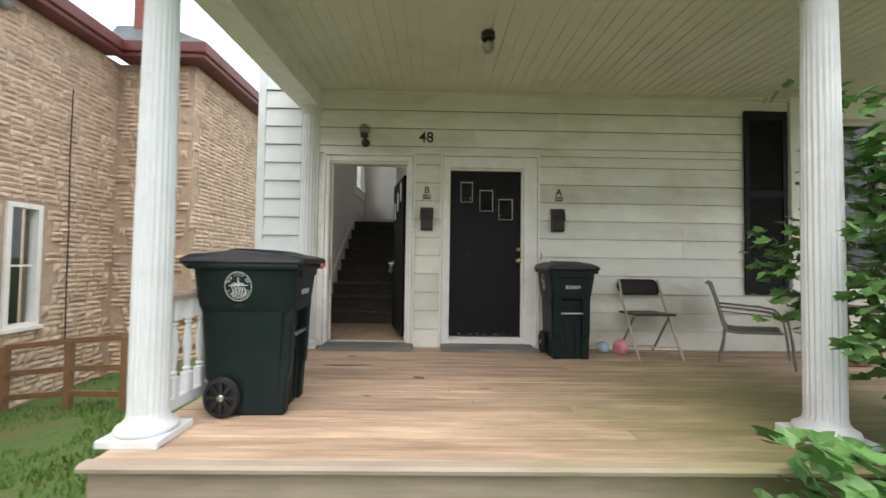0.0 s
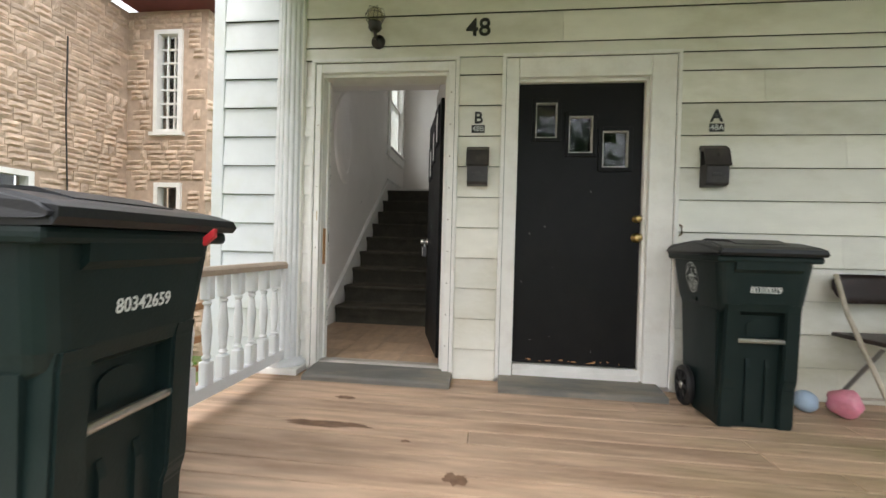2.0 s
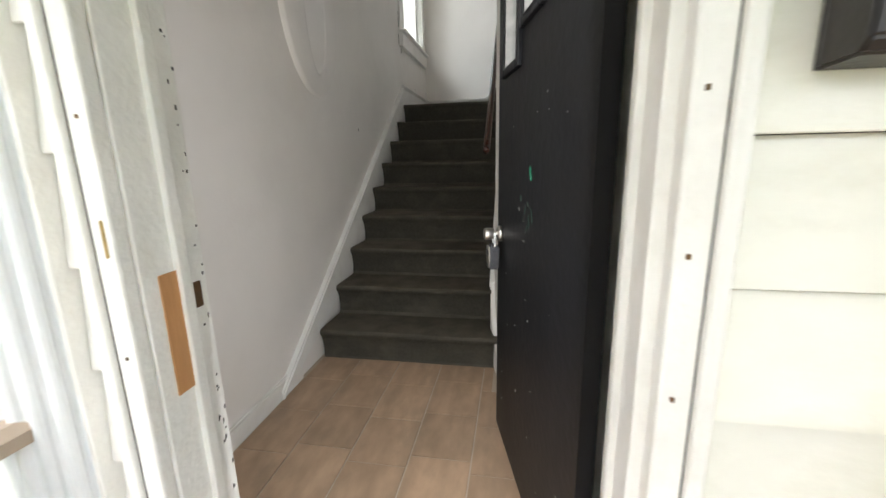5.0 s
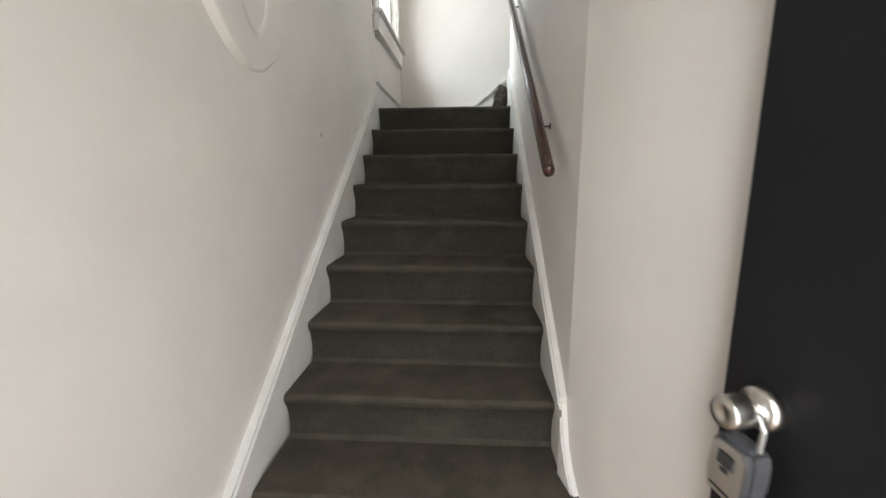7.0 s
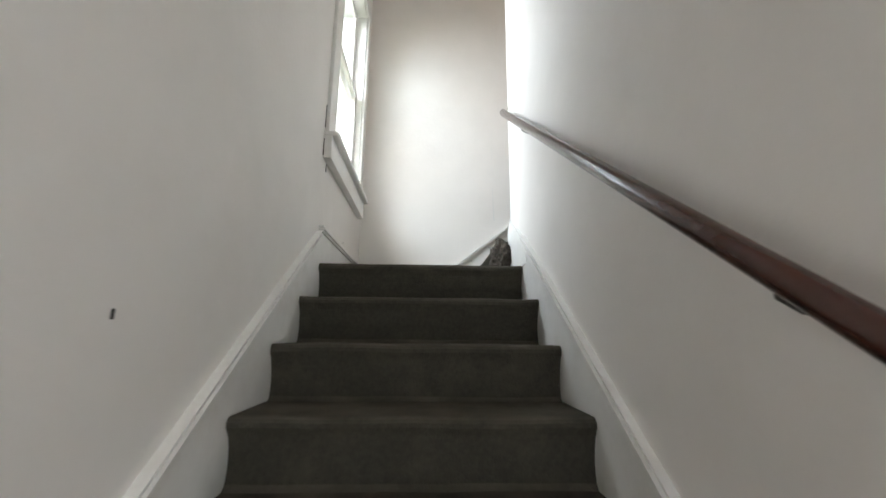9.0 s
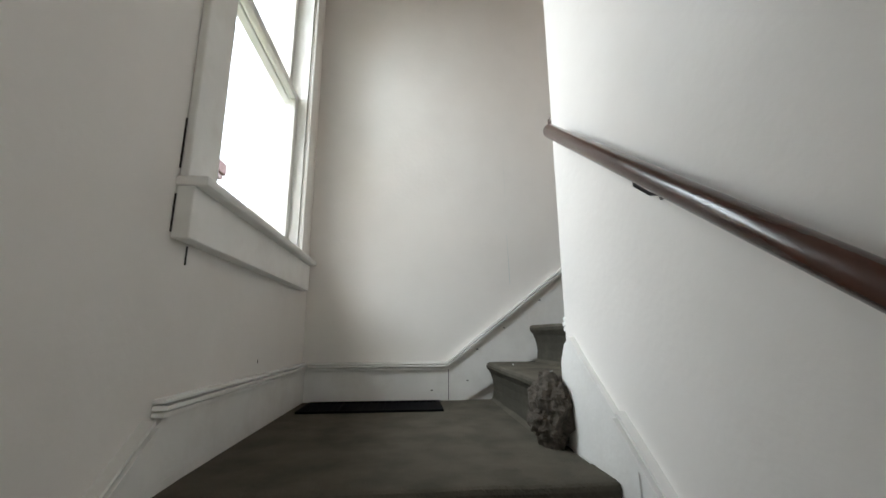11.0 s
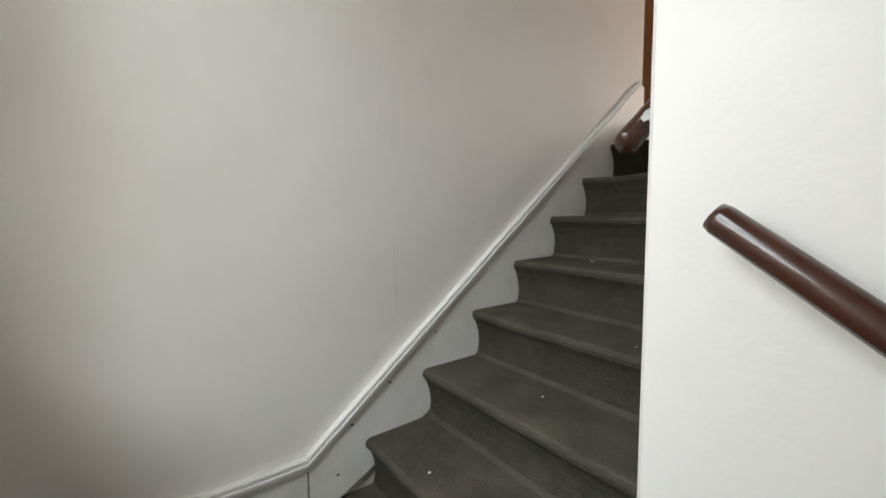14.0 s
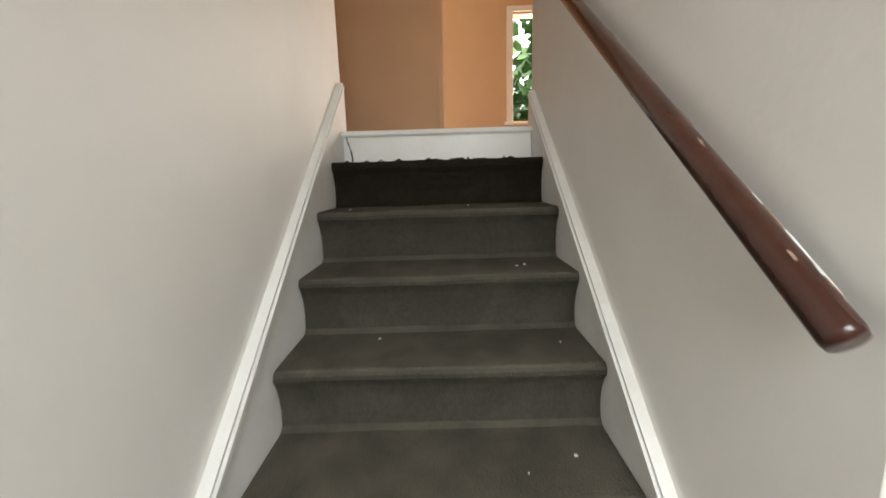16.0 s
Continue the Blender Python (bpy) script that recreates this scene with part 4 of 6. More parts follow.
ceiling_lamp(0.875, -1.39)
tagged(part("door_latch", tube([(1.70, -0.022, 1.12), (1.70, -0.05, 1.11), (1.70, -0.05, 1.06), (1.70, -0.022, 1.05)], 0.006, 8), RUST), "small rusty hook on the siding", "hook")


# ---- wheeled bins ----
def wheeled_bin(name, label, m, number, size):
    """Front along +x, wheels at the back; the stamp is on the side."""
    c = thing(name, label, "wheelie bin", group="wheeled refuse bins")
    levels = [(-0.16, 0.195, 0.203, 0.0), (-0.18, 0.200, 0.208, 0.02), (-0.285, 0.206, 0.216, 0.20), (-0.312, 0.212, 0.224, 0.555), (-0.315, 0.262, 0.226, 0.578),
              (-0.328, 0.274, 0.238, 0.615), (-0.345, 0.292, 0.262, 0.775), (-0.352, 0.300, 0.270, 0.845)]
    bm = bmesh.new()
    rings = []
    for x0, x1, w, z in levels:
        ring = []
        r = 0.055
        for cx, cy, a0 in ((x1 - r, w - r, 0), (x0 + r, w - r, 90), (x0 + r, -w + r, 180), (x1 - r, -w + r, 270)):
            for k in range(5):
                a = radians(a0 + 22.5 * k)
                ring.append(bm.verts.new((cx + r * math.cos(a), cy + r * math.sin(a), z)))
        rings.append(ring)
    for r0, r1 in zip(rings, rings[1:]):
        for k in range(20):
            bm.faces.new((r0[k], r0[(k + 1) % 20], r1[(k + 1) % 20], r1[k]))
    bm.faces.new(rings[0][::-1])
    bm.faces.new(rings[-1])
    body = part("body", bm, BIN, c, smooth=False)
    # raised side panels, front recess and its shadowed pocket
    for s in (1, -1):
        bm = prism([(-0.02, 0.012), (0.155, 0.012), (0.180, 0.04), (0.205, 0.575), (-0.22, 0.575), (-0.20, 0.26), (-0.06, 0.20)], "y", s * 0.02, s * 0.262)
        for v in bm.verts:
            if abs(v.co.y) > 0.1:
                v.co.y = s * (0.211 + 0.034 * v.co.z)
        part("side_panel", bm, BIN, body)
    for y0, y1 in ((-0.212, -0.125), (0.125, 0.212)):
        bm = prism([(0.10, 0.0), (0.226, 0.0), (0.236, 0.20), (0.252, 0.24), (0.268, 0.58), (0.278, 0.62), (0.10, 0.62)], "y", y0, y1)
        bmesh.ops.bevel(bm, geom=bm.edges[:], offset=0.008, segments=2, affect="EDGES")
        part("front_cheek", bm, BIN, body)
    for y in (-0.05, 0.06):
        part("front_rib", prism([(0.18, 0.03), (0.216, 0.03), (0.222, 0.30), (0.212, 0.34), (0.18, 0.34)], "y", y - 0.011, y + 0.011), BIN, body)
    arch = [(0.065 * math.cos(math.pi * k / 10), 0.505 + 0.030 * math.sin(math.pi * k / 10)) for k in range(11)]
    part("front_arch", prism([(0.065, 0.455)] + arch + [(-0.065, 0.455)], "x", 0.19, 0.219), BIN, body)
    part("front_ledge", prism([(0.24, 0.765), (0.292, 0.765), (0.312, 0.782), (0.315, 0.835), (0.24, 0.835)], "y", -0.185, 0.185), BIN, body)
    part("lift_bar", tube([(0.246, -0.135, 0.435), (0.246, 0.135, 0.435)], 0.012, 12), STEEL, c, "bright metal lift bar")
    # lid
    bm = prism([(-0.40, 0.845), (-0.41, 0.872), (-0.36, 0.900), (-0.10, 0.922), (0.18, 0.912), (0.30, 0.893), (0.345, 0.880), (0.352, 0.862), (0.34, 0.848), (0.30, 0.846)], "y", -0.302, 0.302)
    for v in bm.verts:
        v.co.y *= 1 - 0.35 * max(0, v.co.z - 0.875) / 0.05 * 0.6
    bmesh.ops.bevel(bm, geom=[e for e in bm.edges if abs(e.verts[0].co.y - e.verts[1].co.y) < 0.1], offset=0.012, segments=2, affect="EDGES")
    lid = part("lid", bm, BINLID, c, "black hinged lid")
    part("lid_ridge", prism([(-0.30, 0.90), (-0.12, 0.935), (0.14, 0.926), (0.24, 0.905), (0.24, 0.89), (-0.30, 0.89)], "y", -0.15, 0.15), BINLID, lid)
    part("rim", box(-0.365, 0.318, -0.292, 0.292, 0.815, 0.848, 0.012), BIN, c)
    part("handle", tube([(-0.40, -0.2, 0.83), (-0.43, -0.18, 0.84), (-0.43, 0.18, 0.84), (-0.40, 0.2, 0.83)], 0.014, 10), BIN, c)
    # wheels
    part("axle", tube([(-0.145, -0.23, 0.112), (-0.145, 0.23, 0.112)], 0.010, 8), STEEL, c)
    for s in (1, -1):
        w = part("wheel", turned([(0.086, -0.008), (0.088, -0.028), (0.108, -0.024), (0.116, -0.012), (0.116, 0.012), (0.108, 0.024), (0.088, 0.028), (0.086, 0.008)], 32), TYRE, c)
        w.matrix_basis = pose(-0.145, s * 0.245, 0.112, 90, 0, 0) @ Matrix.Scale(0.96, 4)
        for k in range(8):
            a = 2 * math.pi * k / 8
            sp = part("spoke", box(0.018, 0.088, -0.012, 0.012, 0.006, 0.026, 0.003, m=pose(0, 0, 0, 0, 0, math.degrees(a))), TYRE, w)
            if s < 0:
                sp.matrix_basis = pose(0, 0, 0)
            else:
                sp.matrix_basis = pose(0, 0, -0.032)
        part("hub", turned([(0.022, 0.006), (0.022, 0.028), (0.012, 0.034)], 12) if s < 0 else turned([(0.012, -0.034), (0.022, -0.028), (0.022, -0.006)], 12), NICKEL, w, "metal hub cap", True)
    # round white stamp on the sides, number on the front
    SM = pose(-0.06, -0.2575, 0.722, 0, 0, 0) @ pose(0, 0, 0, 8.4, 0, 0)
    bm = bmesh.new()
    def ring(r0, r1):
        n = 48
        a = [bm.verts.new((r0 * math.cos(2 * math.pi * k / n), -0.002, r0 * math.sin(2 * math.pi * k / n))) for k in range(n)]
        b = [bm.verts.new((r1 * math.cos(2 * math.pi * k / n), -0.002, r1 * math.sin(2 * math.pi * k / n))) for k in range(n)]
        for k in range(n):
            bm.faces.new((a[k], a[(k + 1) % n], b[(k + 1) % n], b[k]))
    ring(0.079, 0.083)
    ring(0.0, 0.003)
    for x, h in ((-0.036, 0.012), (-0.022, 0.020), (-0.010, 0.014), (0.0, 0.046), (0.012, 0.022), (0.026, 0.016)):   # skyline
        box(x - 0.004, x + 0.004, -0.002, -0.001, 0.002, 0.002 + h, bm=bm)
    box(-0.058, -0.02, -0.002, -0.001, 0.0, 0.005, bm=bm)
    box(0.015, 0.058, -0.002, -0.001, 0.004, 0.009, bm=bm)
    for k in range(5):                                                                                              # river bands
        pts = [(-0.045 + 0.018 * k + 0.012 * math.sin(u * 3.1), -0.003 - 0.048 * u) for u in (0, 0.25, 0.5, 0.75, 1)]
        for (x0, z0), (x1, z1) in zip(pts, pts[1:]):
            vs = [bm.verts.new(p) for p in ((x0, -0.002, z0), (x0 + 0.008, -0.002, z0), (x1 + 0.008, -0.002, z1), (x1, -0.002, z1))]
            bm.faces.new(vs)
    for text, a0, a1, up in (("THE CITY OF", 158, 22, True), ("LYNCHBURG", 205, 335, False)):
        for i, ch in enumerate(text):
            if ch == " ":
                continue
            a = radians(a0 + (a1 - a0) * i / (len(text) - 1))
            one = lettering(ch, 0.024, 0.0005, pose(0.064 * math.cos(a), -0.002, 0.064 * math.sin(a)) @ pose(0, 0, 0, 0, (90 - math.degrees(a)) if up else (270 - math.degrees(a)), 0))
            me = bpy.data.meshes.new("t")
            one.to_mesh(me)
            bm.from_mesh(me)
            one.free()
            bpy.data.meshes.remove(me)
    bmesh.ops.transform(bm, matrix=SM, verts=bm.verts[:])
    part("round_stamp", bm, DECAL, c, "round white city stamp")
    bm = lettering(number, 0.044, 0.0006, pose(0.2835, 0, 0.683, 0, 0, 90) @ pose(0, 0, 0, 6.5, 0, 0) @ pose(0, -0.001, 0), 0.0006)
    part("serial_number", bm, DECAL, c, "white serial number")
    part("embossed_label", box(-0.095, -0.025, -0.246, -0.225, 0.595, 0.618, 0.003), BIN, c)
    c.matrix_world = m @ Matrix.Diagonal((*size, 1))
    return c


wheeled_bin("refuse_bin", "dark green wheeled bin with a black lid beside the railing", pose(-0.755, -1.945, porch_z(-1.9) + 0.003, 0, 0, 2), "80342659", (1.02, 1.0, 1.155))
wheeled_bin("refuse_bin", "dark green wheeled bin standing against the siding", pose(1.886, -0.352, porch_z(-0.35) + 0.003, 0, 0, -89), "80300029", (0.84, 0.90, 1.11))
bm = box(-0.018, 0.018, -0.010, 0.010, -0.016, 0.012, 0.005)
for v in bm.verts:
    v.co.z += 0.012 * math.sin(v.co.x * 90)
bmesh.ops.transform(bm, matrix=pose(-0.385, -1.80, 0.955, 0, 0, 4), verts=bm.verts[:])
tagged(part("red_tag", bm, RED), "red plastic tag caught under the bin lid", "tag")


# ---- chairs, balls, table ----
def folding_chair(m):
    c = thing("folding_chair", "brown plastic folding chair with tan metal legs", "chair")
    for s in (1, -1):
        x = s * 0.225
        part("front_leg", tube([(x, -0.30, 0.0), (x, 0.03, 0.56), (x * 0.97, 0.12, 0.78)], 0.011, 10, flat=1.2), TAN, c)
        part("rear_leg", tube([(x * 0.84, 0.16, 0.0), (x * 0.84, -0.13, 0.40)], 0.010, 10, flat=1.2), GREYTUBE, c)
        part("foot", tube([(x, -0.302, 0.0), (x, -0.29, 0.022)], 0.014, 10), TAN, c)
    part("front_brace", tube([(-0.225, -0.235, 0.115), (0.225, -0.235, 0.115)], 0.008, 8), TAN, c)
    part("rear_brace", tube([(-0.19, 0.115, 0.06), (0.19, 0.115, 0.06)], 0.008, 8), TAN, c)
    bm = box(-0.20, 0.20, -0.22, 0.16, 0.415, 0.440, 0.010)
    for v in bm.verts:
        if v.co.y < -0.1:
            v.co.x *= 1.08
        v.co.z -= 0.012 * (1 - (v.co.x / 0.21) ** 2) - 0.008 * (v.co.y < -0.1)
    part("seat", bm, BROWN, c, "brown plastic seat")
    bm = bmesh.new()
    n = 14
    rows = []
    for j in range(5):
        z = 0.615 + 0.165 * j / 4
        half = (0.190, 0.232, 0.245, 0.232, 0.190)[j]
        rows.append([bm.verts.new((-half + 2 * half * k / n, 0.075 + (z - 0.615) * 0.45 + 0.030 * (1 - (2 * k / n - 1) ** 2), z)) for k in range(n + 1)])
    for a, b in zip(rows, rows[1:]):
        for k in range(n):
            bm.faces.new((a[k], a[k + 1], b[k + 1], b[k]))
    bmesh.ops.solidify(bm, geom=bm.faces[:], thickness=0.018)
    part("backrest", bm, BROWN, c, "curved brown plastic backrest", True)
    c.matrix_world = m @ Matrix.Scale(1.07, 4)
    return c


folding_chair(pose(2.825, -0.235, porch_z(-0.3) + 0.003, 0, 0, 3))


def patio_chair(m):
    """Faces +x; a bent tube frame with a stretched mesh sling."""
    c = thing("patio_chair", "grey metal patio armchair with a mesh sling seat", "chair")
    for s in (1, -1):
        y = s * 0.26
        part("side_frame", tube([(-0.30, y, 0.90), (-0.26, y, 0.885), (-0.19, y, 0.66), (-0.13, y, 0.42), (-0.10, y, 0.355), (0.0, y, 0.345), (0.40, y, 0.375)], 0.014, 10), GREYTUBE, c)
        part("rear_leg", tube([(-0.11, y * 1.02, 0.40), (-0.13, y * 1.02, 0.2), (-0.17, y * 1.04, 0.0)], 0.014, 10), GREYTUBE, c)
        part("front_leg", tube([(0.50, y * 1.06, 0.0), (0.47, y * 1.06, 0.30), (0.44, y * 1.06, 0.50), (0.36, y * 1.06, 0.585), (0.22, y * 1.06, 0.605), (-0.10, y * 1.06, 0.625), (-0.19, y * 1.02, 0.63)], 0.014, 10), GREYTUBE, c)
        part("arm_bar", tube([(-0.15, y * 1.06, 0.58), (0.30, y * 1.06, 0.55)], 0.008, 8), GREYTUBE, c)
    part("crossbar", tube([(0.38, -0.26, 0.372), (0.38, 0.26, 0.372)], 0.013, 10), GREYTUBE, c)
    part("crossbar", tube([(-0.13, -0.26, 0.30), (-0.13, 0.26, 0.30)], 0.013, 10), GREYTUBE, c)
    bm = bmesh.new()
    prof = [(-0.295, 0.895), (-0.25, 0.84), (-0.185, 0.64), (-0.13, 0.43), (-0.08, 0.355), (0.05, 0.342), (0.25, 0.350), (0.41, 0.376)]
    rows = [[bm.verts.new((x, -0.25 + 0.0625 * k, z - 0.018 * (1 - (k / 4 - 1) ** 2))) for k in range(9)] for x, z in prof]
    for a, b in zip(rows, rows[1:]):
        for k in range(8):
            bm.faces.new((a[k], a[k + 1], b[k + 1], b[k]))
    bmesh.ops.solidify(bm, geom=bm.faces[:], thickness=0.006)
    part("sling", bm, SLING, c, "stretched grey mesh sling", True)
    c.matrix_world = m


patio_chair(pose(3.72, -0.46, porch_z(-0.46) + 0.003, 0, 0, -36) @ Matrix.Scale(0.92, 4))


def ball(name, label, x, y, r, mat, lump=0.0):
    bm = bmesh.new()
    bmesh.ops.create_icosphere(bm, subdivisions=3, radius=r)
    for v in bm.verts:
        v.co *= 1 + lump * noise.noise(v.co * 22)
        if lump and abs(v.co.z) < 0.012:
            v.co *= 0.97
    low = min(v.co.z for v in bm.verts)
    bmesh.ops.translate(bm, vec=(x, y, porch_z(y) - low + 0.003), verts=bm.verts[:])
    tagged(part(name, bm, mat, smooth=True), label, "ball")


ball("ball", "small pale blue ball on the porch floor", 2.365, -0.22, 0.064, BALLB, 0.02)
ball("ball", "pink knobbly ball on the porch floor", 2.535, -0.28, 0.080, BALLP, 0.22)


def pedestal_table(x, y):
    t = thing("pedestal_table", "round red-brown wooden pedestal table", "table", (x, y, porch_z(y) + 0.003))
    part("tabletop", turned([(0.36, 0.555), (0.38, 0.562), (0.385, 0.575), (0.38, 0.588), (0.36, 0.595)], 40), TABLEW, t, smooth=True)
    part("pedestal", turned([(0.10, 0.05), (0.11, 0.08), (0.085, 0.12), (0.075, 0.3), (0.10, 0.42), (0.08, 0.50), (0.16, 0.555)], 24), TABLEW, t, smooth=True)
    part("base", turned([(0.25, 0.0), (0.26, 0.03), (0.20, 0.05), (0.10, 0.06)], 32), TABLEW, t, smooth=True)
    bm = bmesh.new()
    bmesh.ops.create_icosphere(bm, subdivisions=4, radius=0.13)
    for v in bm.verts:
        n = noise.noise(v.co * 17) + 0.6 * noise.noise(v.co * 41)
        v.co = Vector((v.co.x * 1.5, v.co.y, v.co.z * 0.42)) * (1 + 0.35 * n)
    low = min(v.co.z for v in bm.verts)
    bmesh.ops.translate(bm, vec=(x - 0.05, y, porch_z(y) + 0.598 - low), verts=bm.verts[:])
    tagged(part("plastic_bag", bm, BAG), "crumpled white and red plastic wrapper on the table", "bag")


pedestal_table(4.80, -0.50)

# ---- vestibule and stairs ----
structure("floor_vestibule", box(XL, 0.14, FACE, 1.72, -0.12, FLOOR - 0.004), GROUT, "tan tiled vestibule floor")


def step_profile(nose, back, z, rise):
    """(u, z) outline of one carpeted step: rounded nose, riser leaning back below it."""
    pts = [(back + 0.06, z - rise - 0.04), (back + 0.06, z), (nose + 0.030, z)]
    for a in (70, 45, 15, -20, -55):
        pts.append((nose + 0.022 - 0.022 * math.cos(radians(a)), z - 0.022 + 0.022 * math.sin(radians(a))))
    pts += [(nose + 0.022, z - 0.058), (nose + 0.035, z - 0.095), (nose + 0.040, z - 0.14), (nose + 0.034, z - rise + 0.016), (nose + 0.018, z - rise - 0.002), (nose + 0.05, z - rise - 0.04)]
    return pts


def worn(bm, axis, cuts, amount):
    """Cuts a step across its width and lets the carpet bulge a little unevenly."""
    normal = Vector((1, 0, 0)) if axis == "x" else Vector((0, 1, 0))
    vals = [v.co.dot(normal) for v in bm.verts]
    lo, hi = min(vals), max(vals)
    for k in range(1, cuts):
        bmesh.ops.bisect_plane(bm, geom=bm.verts[:] + bm.edges[:] + bm.faces[:], plane_co=normal * (lo + (hi - lo) * k / cuts), plane_no=normal)
    for v in bm.verts:
        v.co += Vector((noise.noise(v.co * 7 + Vector((3, 0, 0))), noise.noise(v.co * 7), noise.noise(v.co * 6 + Vector((0, 9, 0))))) * amount
    return bm


RUN1, RISE, Y1 = 0.2865, 0.2045, 1.594
flight1 = thing("staircase", "straight flight of dark carpeted steps between white skirt boards", "staircase")
for i in range(1, 9):
    nose = Y1 + RUN1 * (i - 1)
    end = XR + 0.040 if i == 1 else XR - 0.015          # the lowest step runs on to the bent wall
    part("step", worn(prism(step_profile(nose, nose + (RUN1 if i > 1 else 0.10), 0.005 + RISE * i, RISE), "x", XL + 0.021, end), "x", 14, 0.004), CARPET, flight1)
    if i == 1:
        part("tread", box(XL + 0.021, XR - 0.015, nose + 0.15, nose + RUN1 + 0.05, 0.005 + RISE - 0.1, 0.0042 + RISE), CARPET, flight1)
nose9 = Y1 + RUN1 * 8
part("landing_edge", worn(prism(step_profile(nose9, nose9 + 0.10, LAND, RISE), "x", XL + 0.021, XR - 0.015), "x", 14, 0.004), CARPET, flight1)
structure("floor_landing", box(XL, -0.24, nose9 + 0.12, YF, LAND - 0.2, LAND), CARPET, "dark carpeted stair landing")


def nose_z1(y):
    return LAND - (nose9 - y) * RISE / RUN1


def skirt1(left):
    s, x0, x1 = 0.150, *((XL, XL + 0.020) if left else (XR - 0.014, XR))
    y0 = 1.13 if left else KINK
    foot = [(y0, FLOOR - 0.02)]
    pts = [(nose9 + 0.3, nose_z1(nose9) - 0.55), (nose9 + 0.3, LAND + 0.02), (3.93, LAND + 0.02), (3.93, LAND + 0.17), (3.87, nose_z1(3.87) + s), (y0, nose_z1(y0) + s)] + foot
    part("skirt_board", prism(pts, "x", x0, x1), TRIMW, flight1)
    for off, t, w in ((0.0, 0.014, 0.010), (0.020, 0.012, 0.016), (0.038, 0.010, 0.008)):
        xa, xb = (XL, XL + 0.022 + w) if left else (XR - 0.016 - w, XR)
        za, zb = nose_z1(y0) + s - 0.02 + off, nose_z1(3.87) + s - 0.02 + off
        part("cap_moulding", prism([(y0, za), (3.87, zb), (3.87, zb + t), (y0, za + t)], "x", xa, xb), TRIMW, flight1)


skirt1(True)
skirt1(False)
bm = box(XL, XL + 0.018, FACE + 0.012, 1.36, FLOOR - 0.02, FLOOR + 0.088)
box(XL, XL + 0.012, FACE + 0.012, 1.36, FLOOR + 0.088, FLOOR + 0.10, 0.003, bm=bm)
structure("baseboard_vestibule_west", bm, TRIMW, "low white baseboard scuffed along the floor")
# curved foot of the other skirt, on the wall that bends out behind the door
wx, wy = 0.135 - XR, KINK - FACE
wl = math.hypot(wx, wy)
bm = prism([(0, 0), (0, nose_z1(KINK) + 0.16 - FLOOR), (0.03, 0.345), (0.07, 0.265), (0.12, 0.20), (0.19, 0.155), (0.28, 0.13), (0.40, 0.12), (wl - 0.05, 0.12), (wl - 0.05, 0)], "y", -0.026, 0)
bmesh.ops.bevel(bm, geom=[e for e in bm.edges if abs(e.verts[0].co.y - e.verts[1].co.y) < 0.001 and min(v.co.y for v in e.verts) < -0.02], offset=0.006, segments=2, affect="EDGES")
bmesh.ops.transform(bm, matrix=Matrix.Translation((XR, KINK, FLOOR)) @ pose(0, 0, 0, 0, 0, math.degrees(math.atan2(-wy, wx))), verts=bm.verts[:])
structure("baseboard_vestibule", bm, TRIMW, "white baseboard curving up to the stair skirt")
# the hairline gap under the left moulding, in broken lengths
bm = bmesh.new()
rnd = random.Random(4)
y = 2.7
while y < 3.84:
    l = rnd.uniform(0.06, 0.2)
    prism([(y, nose_z1(y) + 0.128), (y + l, nose_z1(y + l) + 0.128), (y + l, nose_z1(y + l) + 0.132), (y, nose_z1(y) + 0.131)], "x", XL + 0.019, XL + 0.0215, bm=bm)
    y += l + rnd.uniform(0.02, 0.12)
tagged(part("skirt_gap", bm, GAPSHADE), "dark broken gap along the stair moulding", "crack", kind="stuff")

# second flight
RUN2, X1 = 0.2635, -0.312
flight2 = thing("staircase", "upper flight of worn dark carpeted steps with white skirt boards", "staircase")
for i in range(1, 8):
    nose = X1 + RUN2 * (i - 1)
    back = nose + RUN2 if i < 7 else 1.49
    y0 = YR + 0.022
    bm = prism([(u, z) for u, z in step_profile(nose, back, LAND + RISE * i, RISE)], "y", y0, YF - 0.022)
    part("step", worn(bm, "y", 12, 0.004), CARPET if i < 7 else DARKCARPET, flight2, "" if i < 7 else "unworn dark brown carpet with a frayed edge")
rnd = random.Random(14)
bm = bmesh.new()
for _ in range(26):      # frayed tufts along the cut edge at the top
    y, l = rnd.uniform(YR + 0.05, YF - 0.05), rnd.uniform(0.006, 0.028)
    x = X1 + RUN2 * 6 + rnd.uniform(0.10, 0.19)
    z = LAND + RISE * 7
    tube([(x, y - l, z - 0.002), (x + 0.004, y, z + rnd.uniform(0.004, 0.012)), (x - 0.003, y + l, z - 0.002)], rnd.uniform(0.003, 0.006), 5, bm=bm)
part("frayed_edge", bm, DARKCARPET, flight2)
part("top_riser", box(1.535, 1.55, YR + 0.022, YF - 0.022, LAND + RISE * 7 - 0.05, UPPER + 0.0, 0.002), TRIMW, flight2, "white-painted top riser")
part("top_nosing", prism([(1.515, UPPER - 0.006), (1.522, UPPER + 0.014), (1.68, UPPER + 0.016), (1.68, UPPER - 0.012), (1.522, UPPER - 0.016)], "y", YR + 0.0, YF), TRIMW, flight2, "worn painted nosing")


def nose_z2(x):
    return LAND + RISE + (x - X1) * RISE / RUN2


